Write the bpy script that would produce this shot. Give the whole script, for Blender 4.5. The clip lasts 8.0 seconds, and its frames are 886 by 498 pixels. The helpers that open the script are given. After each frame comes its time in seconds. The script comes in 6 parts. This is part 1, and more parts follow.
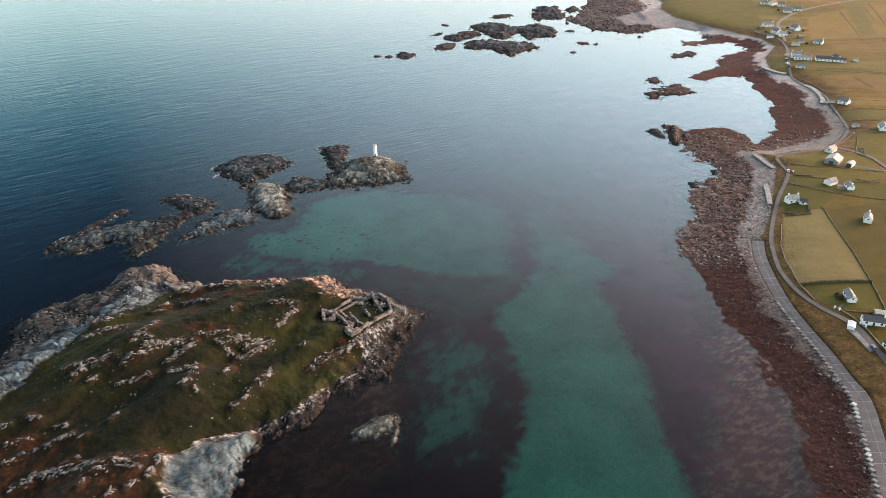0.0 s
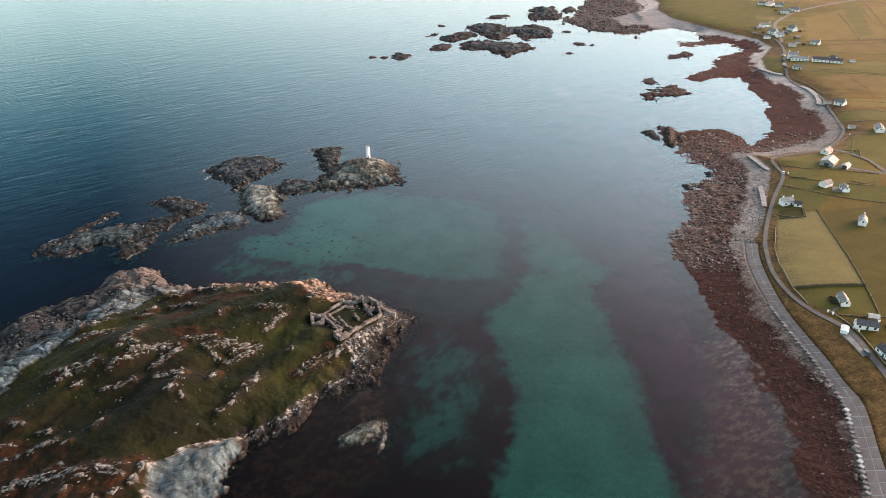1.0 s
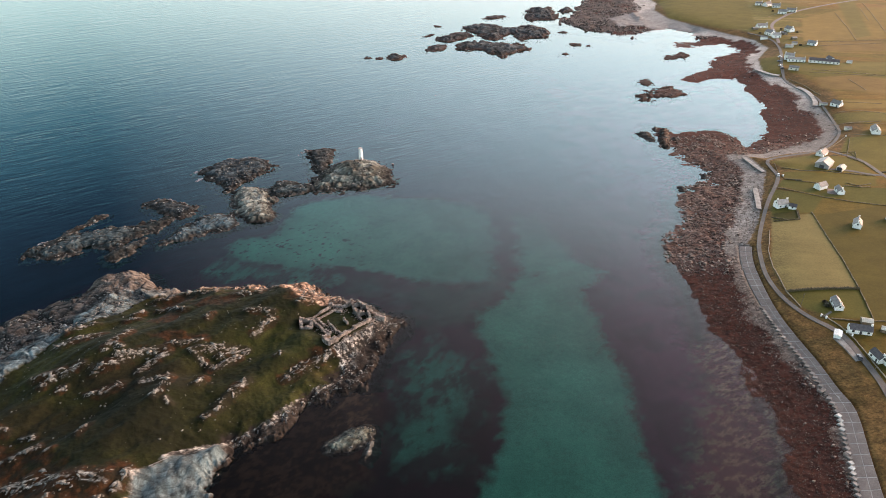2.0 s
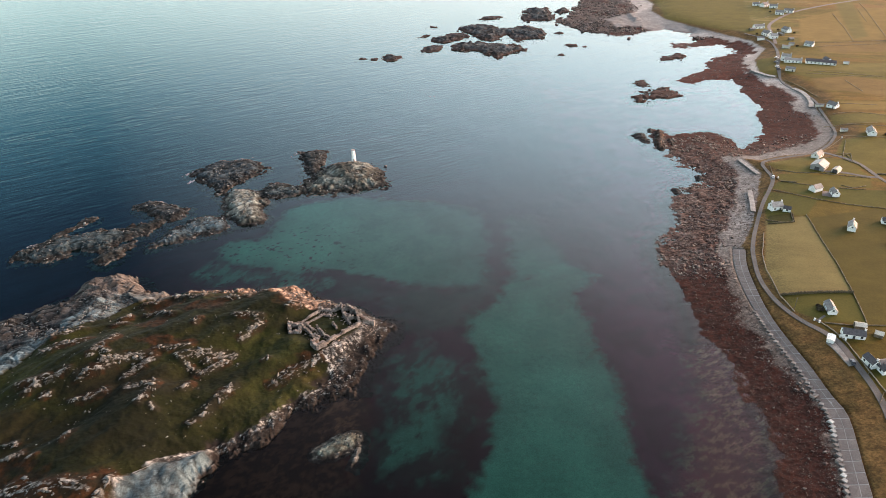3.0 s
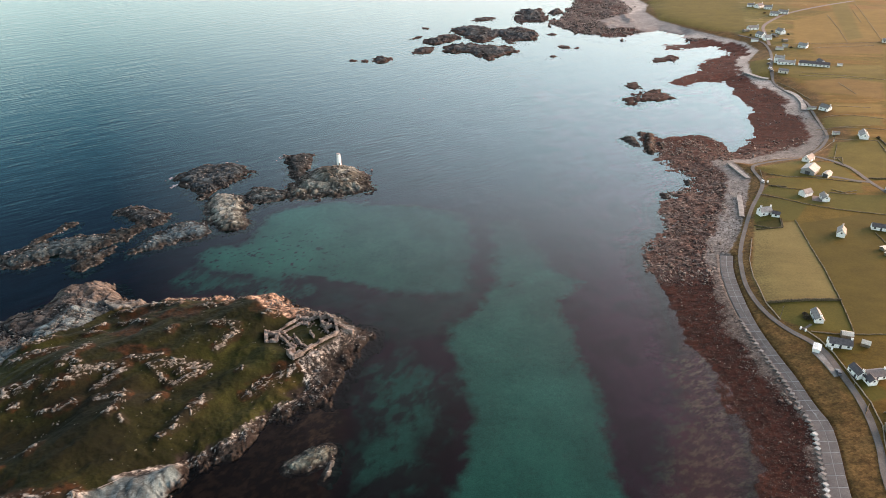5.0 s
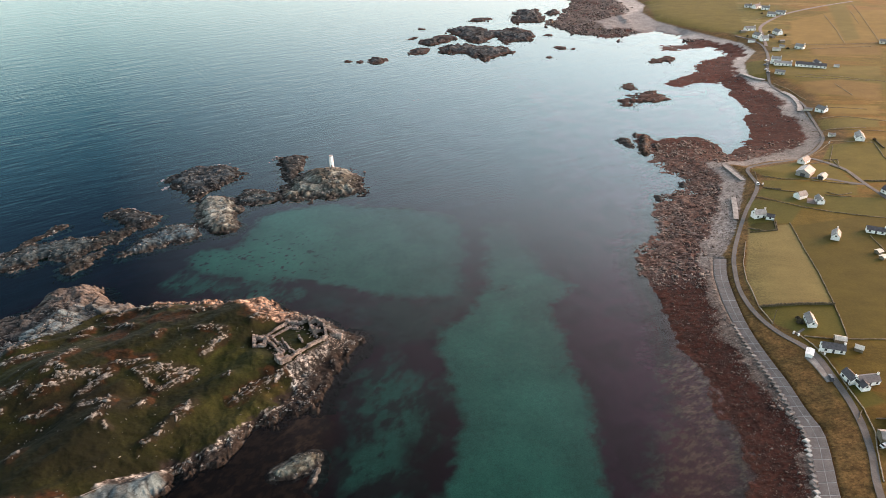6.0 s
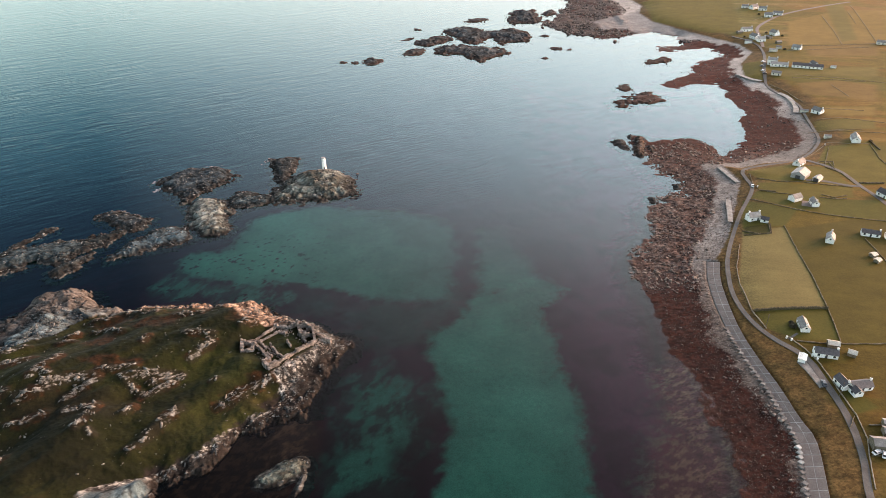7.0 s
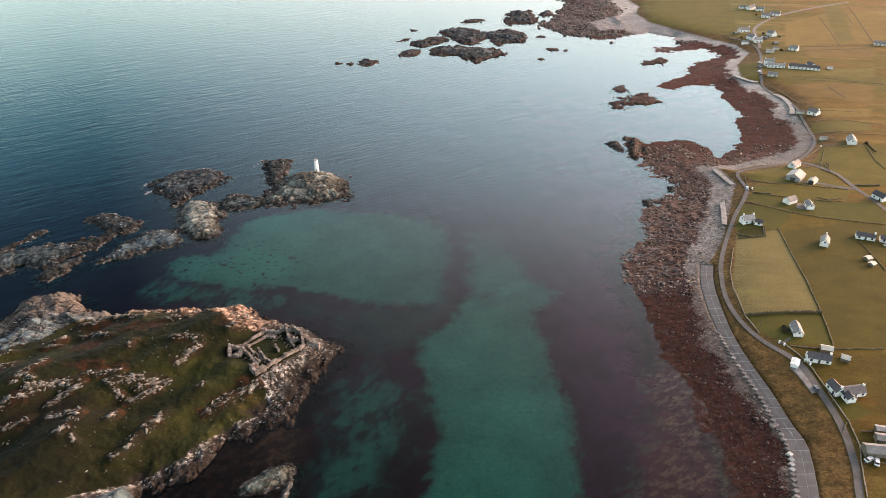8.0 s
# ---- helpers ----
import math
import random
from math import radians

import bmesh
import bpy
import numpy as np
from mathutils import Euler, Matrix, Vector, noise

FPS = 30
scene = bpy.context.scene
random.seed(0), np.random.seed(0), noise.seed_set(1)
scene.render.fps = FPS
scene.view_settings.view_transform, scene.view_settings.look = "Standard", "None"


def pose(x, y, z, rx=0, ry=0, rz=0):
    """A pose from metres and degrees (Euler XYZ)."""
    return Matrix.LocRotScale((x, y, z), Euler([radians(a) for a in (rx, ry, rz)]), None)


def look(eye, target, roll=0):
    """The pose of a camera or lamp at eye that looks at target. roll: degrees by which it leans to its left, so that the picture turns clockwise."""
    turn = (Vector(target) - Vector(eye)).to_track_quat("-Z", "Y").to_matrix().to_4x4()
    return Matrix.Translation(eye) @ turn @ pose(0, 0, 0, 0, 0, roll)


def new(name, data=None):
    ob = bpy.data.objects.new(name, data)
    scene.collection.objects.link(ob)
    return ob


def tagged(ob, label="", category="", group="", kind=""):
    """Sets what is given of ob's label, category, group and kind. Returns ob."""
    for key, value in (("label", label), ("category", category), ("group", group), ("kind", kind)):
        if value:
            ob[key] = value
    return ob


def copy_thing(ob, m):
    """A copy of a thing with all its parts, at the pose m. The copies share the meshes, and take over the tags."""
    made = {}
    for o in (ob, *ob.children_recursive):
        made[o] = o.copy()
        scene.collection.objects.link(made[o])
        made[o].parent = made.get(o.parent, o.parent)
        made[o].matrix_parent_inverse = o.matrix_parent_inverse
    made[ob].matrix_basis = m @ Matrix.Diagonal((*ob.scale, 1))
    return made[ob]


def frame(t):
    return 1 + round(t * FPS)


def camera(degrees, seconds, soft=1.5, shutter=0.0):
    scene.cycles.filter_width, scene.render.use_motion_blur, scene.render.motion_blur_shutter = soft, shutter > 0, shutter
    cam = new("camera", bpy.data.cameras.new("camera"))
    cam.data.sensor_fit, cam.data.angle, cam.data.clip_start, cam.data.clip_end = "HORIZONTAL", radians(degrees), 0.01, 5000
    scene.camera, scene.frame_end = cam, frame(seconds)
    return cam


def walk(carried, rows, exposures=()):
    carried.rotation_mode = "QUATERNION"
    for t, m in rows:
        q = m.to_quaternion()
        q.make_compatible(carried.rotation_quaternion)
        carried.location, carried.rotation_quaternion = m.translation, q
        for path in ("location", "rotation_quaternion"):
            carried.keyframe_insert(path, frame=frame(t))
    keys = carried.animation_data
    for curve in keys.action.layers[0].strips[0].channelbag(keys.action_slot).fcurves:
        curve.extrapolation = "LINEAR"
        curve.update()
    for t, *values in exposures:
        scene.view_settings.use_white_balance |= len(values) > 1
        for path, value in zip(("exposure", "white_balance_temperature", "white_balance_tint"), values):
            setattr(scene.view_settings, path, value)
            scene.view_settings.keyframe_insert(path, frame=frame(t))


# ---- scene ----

# ================= camera =================
cam = camera(65.45, 8.0, soft=0.5)
PATH = [
    (0.0, -20.455, -14.089, 220.447), (0.5, -17.879, -12.333, 220.377), (1.0, -15.309, -10.575, 220.311),
    (1.5, -12.744, -8.816, 220.249), (3.0, -5.082, -3.531, 220.087), (3.5, -2.538, -1.766, 220.042),
    (4.0, 0.0, 0.0, 220.0), (4.5, 2.533, 1.767, 219.963), (6.0, 10.099, 7.078, 219.875),
    (6.5, 12.61, 8.851, 219.854), (7.0, 15.116, 10.626, 219.837), (7.5, 17.617, 12.402, 219.824),
    (8.0, 20.112, 14.179, 219.815),
]
PITCH, ROLL = 31.353, -0.591
walk(cam, [(t, look((x, y, z), (x, y + math.cos(radians(PITCH)), z - math.sin(radians(PITCH))), ROLL)) for t, x, y, z in PATH], [(0.0, 0.83, 6840, 13.2), (8.0, 0.83, 7240, 16.2)])

# ================= world, sun, exposure =================
SUN_ROT, SUN_EL = 70.0, 11.0
world = bpy.data.worlds.new("sky")
scene.world = world
world.use_nodes = True
wn, wl = world.node_tree.nodes, world.node_tree.links.new
sky = wn.new("ShaderNodeTexSky")
sky.sky_type = "NISHITA"
sky.sun_disc = False
sky.sun_elevation, sky.sun_rotation = radians(SUN_EL), radians(SUN_ROT)
sky.air_density, sky.dust_density, sky.ozone_density = 1.0, 2.0, 2.0
clear_sky = wn["Background"]
clear_sky.inputs[1].default_value = 0.02
wl(sky.outputs[0], clear_sky.inputs[0])
thin_cloud = wn.new("ShaderNodeBackground")
thin_cloud.inputs[1].default_value = 4.0
sky_way = wn.new("ShaderNodeTexCoord")
height = wn.new("ShaderNodeSeparateXYZ")
wl(sky_way.outputs["Generated"], height.inputs[0])


def haze(stops):
    """A hazy sky, tone by tone from the horizon to the zenith."""
    ramp = wn.new("ShaderNodeValToRGB")
    for k, (at, value, tone) in enumerate(stops):
        stop = ramp.color_ramp.elements[0] if k == 0 else ramp.color_ramp.elements.new(at)
        stop.position, stop.color = at, (*(value / 4 * c for c in tone), 1)
    ramp.color_ramp.elements.remove(ramp.color_ramp.elements[-1])
    wl(height.outputs["Z"], ramp.inputs[0])
    return ramp


far_side = haze(((0.0, 1.65, (0.97, 1, 0.94)), (0.20, 1.42, (0.64, 1, 1.05)), (0.31, 0.60, (0.32, 1, 1.42)), (0.42, 0.20, (0.44, 1, 1.8)), (0.55, 0.08, (0.7, 1, 1.6)), (0.80, 0.06, (0.8, 1, 1.4)), (0.99, 0.06, (0.8, 1, 1.3))))
sun_side = haze(((0.0, 2.7, (0.97, 1, 0.96)), (0.20, 2.98, (0.94, 1, 1.0)), (0.28, 3.95, (0.81, 1, 1.10)), (0.40, 4.15, (0.74, 1, 1.17)), (0.49, 3.7, (0.84, 0.99, 1.13)), (0.60, 2.0, (1.02, 0.96, 1.08)), (0.80, 0.55, (1.08, 0.95, 1.03)), (0.99, 0.30, (1, 0.97, 1.05))))
glow = wn.new("ShaderNodeVectorMath")
glow.operation = "DOT_PRODUCT"
glow.inputs[1].default_value = (math.sin(radians(SUN_ROT)), math.cos(radians(SUN_ROT)), 0)
wl(sky_way.outputs["Generated"], glow.inputs[0])
sunward = wn.new("ShaderNodeMapRange")
for key, value in (("From Min", -0.13), ("From Max", 1.0)):
    sunward.inputs[key].default_value = value
wl(glow.outputs["Value"], sunward.inputs["Value"])
side = wn.new("ShaderNodeMix")
side.data_type = "RGBA"
wl(sunward.outputs[0], side.inputs[0])
wl(far_side.outputs[0], side.inputs[6])
wl(sun_side.outputs[0], side.inputs[7])
wl(side.outputs[2], thin_cloud.inputs[0])
both = wn.new("ShaderNodeAddShader")
wl(clear_sky.outputs[0], both.inputs[0])
wl(thin_cloud.outputs[0], both.inputs[1])
wl(both.outputs[0], wn["World Output"].inputs["Surface"])
sun = new("sun", bpy.data.lights.new("sun", "SUN"))
sun.data.energy, sun.data.angle, sun.data.color = 5.6, radians(30.0), (1.0, 0.52, 0.25)
sun_dir = Vector((math.sin(radians(SUN_ROT)) * math.cos(radians(SUN_EL)), math.cos(radians(SUN_ROT)) * math.cos(radians(SUN_EL)), math.sin(radians(SUN_EL))))
sun.matrix_world = look(sun_dir * 900, (0, 0, 0))


# ================= number helpers =================
def lattice(ix, iy, seed):
    v = np.sin(ix * 127.1 + iy * 311.7 + seed * 74.7) * 43758.5453
    return v - np.floor(v)


def vnoise(x, y, seed=0):
    """Smooth value noise, 0 to 1."""
    ix, iy = np.floor(x), np.floor(y)
    fx, fy = x - ix, y - iy
    ux, uy = fx * fx * fx * (fx * (fx * 6 - 15) + 10), fy * fy * fy * (fy * (fy * 6 - 15) + 10)
    a, b = lattice(ix, iy, seed), lattice(ix + 1, iy, seed)
    c, d = lattice(ix, iy + 1, seed), lattice(ix + 1, iy + 1, seed)
    return (a + (b - a) * ux) * (1 - uy) + (c + (d - c) * ux) * uy


def fbm(x, y, octaves=4, seed=0, gain=0.5):
    total, amp, norm = 0.0, 1.0, 0.0
    for k in range(octaves):
        total = total + amp * vnoise(x * 2 ** k + 17.3 * k, y * 2 ** k - 9.1 * k, seed + k)
        norm += amp
        amp *= gain
    return total / norm


def ridged(x, y, octaves=4, seed=0):
    total, amp, norm = 0.0, 1.0, 0.0
    for k in range(octaves):
        total = total + amp * (1 - np.abs(2 * vnoise(x * 2 ** k + 5.7 * k, y * 2 ** k + 3.1 * k, seed + k) - 1))
        norm += amp
        amp *= 0.5
    return total / norm


def blocks(x, y, seed=0):
    """Angular blocks: a random value for each block, and the distance to its nearest joint."""
    x, y = x + 0.7 * (vnoise(x, y, seed + 40) - 0.5), y + 0.7 * (vnoise(x, y, seed + 41) - 0.5)
    ix, iy = np.floor(x), np.floor(y)
    first, second, value = np.full(x.shape, 9.0), np.full(x.shape, 9.0), np.zeros(x.shape)
    for ox in (-1, 0, 1):
        for oy in (-1, 0, 1):
            cx, cy = ix + ox, iy + oy
            r = np.hypot(cx + lattice(cx, cy, seed) - x, cy + lattice(cx, cy, seed + 1) - y)
            near = r < first
            second = np.where(near, first, np.minimum(second, r))
            value = np.where(near, lattice(cx, cy, seed + 2), value)
            first = np.where(near, r, first)
    return value, second - first


def step(a, b, v):
    t = np.clip((v - a) / (b - a), 0, 1)
    return t * t * (3 - 2 * t)


def rounded(points, closed=True, times=1):
    """Cuts the corners of a line."""
    p = np.array(points, float)
    for _ in range(times):
        q = np.roll(p, -1, 0) if closed else p[1:]
        r = p if closed else p[:-1]
        cut = np.stack([0.75 * r + 0.25 * q, 0.25 * r + 0.75 * q], 1).reshape(-1, 2)
        p = cut if closed else np.vstack([p[:1], cut, p[-1:]])
    return p


def inside(poly, x, y):
    """Signed distance to a closed outline: positive inside."""
    best, odd = np.full(np.shape(x), 1e18), np.zeros(np.shape(x), bool)
    for (ax, ay), (bx, by) in zip(poly, np.roll(poly, -1, 0)):
        ex, ey = bx - ax, by - ay
        px, py = x - ax, y - ay
        s = np.clip((px * ex + py * ey) / (ex * ex + ey * ey + 1e-9), 0, 1)
        best = np.minimum(best, (px - s * ex) ** 2 + (py - s * ey) ** 2)
        if ay != by:
            odd ^= ((ay > y) != (by > y)) & (x < ex * (y - ay) / (by - ay) + ax)
    return np.where(odd, 1, -1) * np.sqrt(best)


def along(line, gap):
    """Points at even gaps along an open line."""
    p = np.array(line, float)
    s = np.concatenate([[0], np.cumsum(np.hypot(*np.diff(p, axis=0).T))])
    u = np.linspace(0, s[-1], max(2, int(round(s[-1] / gap)) + 1))
    return np.stack([np.interp(u, s, p[:, k]) for k in range(p.shape[1])], 1)


# ================= mesh helpers =================
def sheet(name, x, y, z, keep=None, cover=None, material=None, parent=None, smooth=True, extra=None):
    """A height field as one mesh; keep marks its vertices; cover is a colour for each vertex."""
    ny, nx = x.shape
    idx = np.arange(ny * nx).reshape(ny, nx)
    quads = np.stack([idx[:-1, :-1], idx[:-1, 1:], idx[1:, 1:], idx[1:, :-1]], -1).reshape(-1, 4)
    if keep is not None:
        quads = quads[keep.reshape(-1)[quads].any(1)]
    used = np.unique(quads)
    remap = np.zeros(ny * nx, int)
    remap[used] = np.arange(len(used))
    quads = remap[quads]
    co = np.stack([x.reshape(-1), y.reshape(-1), z.reshape(-1)], 1)[used]
    me = bpy.data.meshes.new(name)
    me.vertices.add(len(co))
    me.vertices.foreach_set("co", co.astype(np.float32).ravel())
    me.loops.add(quads.size)
    me.loops.foreach_set("vertex_index", quads.astype(np.int32).ravel())
    me.polygons.add(len(quads))
    me.polygons.foreach_set("loop_start", np.arange(0, quads.size, 4, dtype=np.int32))
    me.update(calc_edges=True)
    me.polygons.foreach_set("use_smooth", np.full(len(quads), smooth, bool))
    if cover is not None:
        at = me.attributes.new("cover", "FLOAT_COLOR", "POINT")
        rgba = np.ones((ny * nx, 4), np.float32)
        rgba[:, :3] = cover.reshape(-1, 3)
        at.data.foreach_set("color", rgba[used].ravel())
    for key, values in (extra or {}).items():
        at = me.attributes.new(key, "FLOAT", "POINT")
        at.data.foreach_set("value", values.reshape(-1)[used].astype(np.float32))
    if material:
        me.materials.append(material)
    ob = new(name, me)
    ob.parent = parent
    return ob


def part(name, bm, material, parent=None, label="", smooth=False):
    me = bpy.data.meshes.new(name)
    bmesh.ops.recalc_face_normals(bm, faces=bm.faces[:])
    bm.to_mesh(me)
    bm.free()
    if smooth:
        me.polygons.foreach_set("use_smooth", [True] * len(me.polygons))
    me.materials.append(material)
    ob = new(name, me)
    ob.parent = parent
    if label:
        tagged(ob, label)
    return ob


def empty(name, m):
    ob = new(name)
    ob.empty_display_size = 0.5
    ob.matrix_basis = m
    return ob


def box(bm, x0, x1, y0, y1, z0, z1, m=None):
    vs = [bm.verts.new(Vector((x, y, z)) if m is None else m @ Vector((x, y, z))) for z in (z0, z1) for x, y in ((x0, y0), (x1, y0), (x1, y1), (x0, y1))]
    for f in ((3, 2, 1, 0), (4, 5, 6, 7), (0, 1, 5, 4), (1, 2, 6, 5), (2, 3, 7, 6), (3, 0, 4, 7)):
        bm.faces.new([vs[k] for k in f])
    return vs


def prism(bm, ring, z0, z1):
    """A solid from a ring of (x, y), or with z0 and z1 as lists of heights."""
    n = len(ring)
    lo = [bm.verts.new((p[0], p[1], z0[k] if isinstance(z0, list) else z0)) for k, p in enumerate(ring)]
    hi = [bm.verts.new((p[0], p[1], z1[k] if isinstance(z1, list) else z1)) for k, p in enumerate(ring)]
    bm.faces.new(lo[::-1])
    bm.faces.new(hi)
    for k in range(n):
        bm.faces.new((lo[k], lo[(k + 1) % n], hi[(k + 1) % n], hi[k]))


# ================= materials =================
def nodes_of(name):
    m = bpy.data.materials.new(name)
    m.use_nodes = True
    nt = m.node_tree
    return m, nt, nt.nodes["Principled BSDF"], nt.links.new


def noise_node(nt, link, scale, detail=4.0, vector=None, rough=0.55):
    n = nt.nodes.new("ShaderNodeTexNoise")
    n.inputs["Scale"].default_value, n.inputs["Detail"].default_value, n.inputs["Roughness"].default_value = scale, detail, rough
    if vector is None:
        geo = nt.nodes.new("ShaderNodeNewGeometry")
        vector = geo.outputs["Position"]
    link(vector, n.inputs["Vector"])
    return n


def ramp_node(nt, link, fac, lo, hi, a=0.35, b=0.65):
    r = nt.nodes.new("ShaderNodeValToRGB")
    r.color_ramp.elements[0].position, r.color_ramp.elements[1].position = a, b
    r.color_ramp.elements[0].color, r.color_ramp.elements[1].color = (*lo, 1), (*hi, 1)
    link(fac, r.inputs[0])
    return r


def mix_node(nt, link, fac, a, b, kind="MIX"):
    n = nt.nodes.new("ShaderNodeMix")
    n.data_type, n.blend_type = "RGBA", kind
    for value, socket in ((fac, n.inputs[0]), (a, n.inputs[6]), (b, n.inputs[7])):
        if isinstance(value, (int, float)):
            socket.default_value = value
        elif isinstance(value, tuple):
            socket.default_value = (*value, 1)
        else:
            link(value, socket)
    return n.outputs[2]


def plain(name, lo, hi, scale=0.5, rough=0.85, bump=0.2, fine=4.0, metal=0.0, vary=0.0, apart=0.0):
    """A surface of two tones, mottled at two sizes, with fine relief."""
    m, nt, bsdf, link = nodes_of(name)
    big, small = noise_node(nt, link, scale), noise_node(nt, link, scale * fine)
    base = ramp_node(nt, link, big.outputs[0], lo, hi).outputs[0]
    grain = ramp_node(nt, link, small.outputs[0], (0.75, 0.75, 0.75), (1.15, 1.15, 1.15), 0.3, 0.7)
    colour = mix_node(nt, link, 1.0, base, grain.outputs[0], "MULTIPLY")
    if vary:
        info = nt.nodes.new("ShaderNodeObjectInfo")
        tone = ramp_node(nt, link, info.outputs["Random"], (1 - vary,) * 3, (1 + vary,) * 3, 0, 1)
        colour = mix_node(nt, link, 1.0, colour, tone.outputs[0], "MULTIPLY")
    if apart:
        geo = nt.nodes.new("ShaderNodeNewGeometry")
        tone = ramp_node(nt, link, geo.outputs["Random Per Island"], (1 - apart,) * 3, (1 + apart,) * 3, 0, 1)
        colour = mix_node(nt, link, 1.0, colour, tone.outputs[0], "MULTIPLY")
    link(colour, bsdf.inputs["Base Color"])
    bsdf.inputs["Roughness"].default_value, bsdf.inputs["Metallic"].default_value = rough, metal
    if bump:
        b = nt.nodes.new("ShaderNodeBump")
        b.inputs["Strength"].default_value, b.inputs["Distance"].default_value = bump, 0.1
        link(small.outputs[0], b.inputs["Height"])
        link(b.outputs[0], bsdf.inputs["Normal"])
    return m


def covered(name, scale=0.6, rough=0.9, bump=0.6, distance=0.5, lo=0.6, hi=1.35, uneven=False, shards=0.0, apart=0.5):
    """Natural ground: the mesh's cover colour, broken up by grain at three sizes."""
    m, nt, bsdf, link = nodes_of(name)
    at = nt.nodes.new("ShaderNodeAttribute")
    at.attribute_name = "cover"
    n1, n2, n3 = noise_node(nt, link, scale * 0.12, 5), noise_node(nt, link, scale, 6), noise_node(nt, link, scale * 5, 3)
    colour = at.outputs["Color"]
    share = 1.0
    if uneven:
        stony = nt.nodes.new("ShaderNodeAttribute")
        stony.attribute_name = "stony"
        share = stony.outputs["Fac"]
    for n, a, b in ((n1, 0.82, 1.18), (n2, lo, hi), (n3, 0.8, 1.2)):
        colour = mix_node(nt, link, share, colour, ramp_node(nt, link, n.outputs[0], (a,) * 3, (b,) * 3, 0.3, 0.7).outputs[0], "MULTIPLY")
    # angular stones, told apart by tone, where the ground is bare
    geo = nt.nodes.new("ShaderNodeNewGeometry")
    bent = nt.nodes.new("ShaderNodeVectorMath")
    bent.operation = "MULTIPLY_ADD"
    bent.inputs[1].default_value = (1.6, 1.6, 1.6)
    link(n2.outputs["Color"], bent.inputs[0])
    link(geo.outputs["Position"], bent.inputs[2])
    lie = nt.nodes.new("ShaderNodeMapping")
    lie.inputs["Rotation"].default_value = (0, 0, radians(-40))
    lie.inputs["Scale"].default_value = (0.55, 1.0, 0.8)
    link(bent.outputs[0], lie.inputs["Vector"])
    shard = nt.nodes.new("ShaderNodeTexVoronoi")
    shard.inputs["Scale"].default_value = shards
    link(lie.outputs[0], shard.inputs["Vector"])
    bare = 1.0
    if uneven:
        reach = nt.nodes.new("ShaderNodeMapRange")
        reach.inputs["From Min"].default_value = 0.58
        link(share, reach.inputs["Value"])
        bare = reach.outputs[0]
    one = nt.nodes.new("ShaderNodeSeparateColor")
    link(shard.outputs["Color"], one.inputs[0])
    tone = ramp_node(nt, link, one.outputs[0], (1 - apart,) * 3, (1 + apart,) * 3, 0.1, 0.95).outputs[0]
    if shards:
        colour = mix_node(nt, link, bare, colour, tone, "MULTIPLY")
    link(colour, bsdf.inputs["Base Color"])
    bsdf.inputs["Roughness"].default_value = rough
    bsdf.inputs["Specular IOR Level"].default_value = 0.12
    b = nt.nodes.new("ShaderNodeBump")
    b.inputs["Strength"].default_value, b.inputs["Distance"].default_value = bump, distance
    if uneven:
        link(share, b.inputs["Strength"])
    link(n2.outputs[0], b.inputs["Height"])
    link(b.outputs[0], bsdf.inputs["Normal"])
    return m


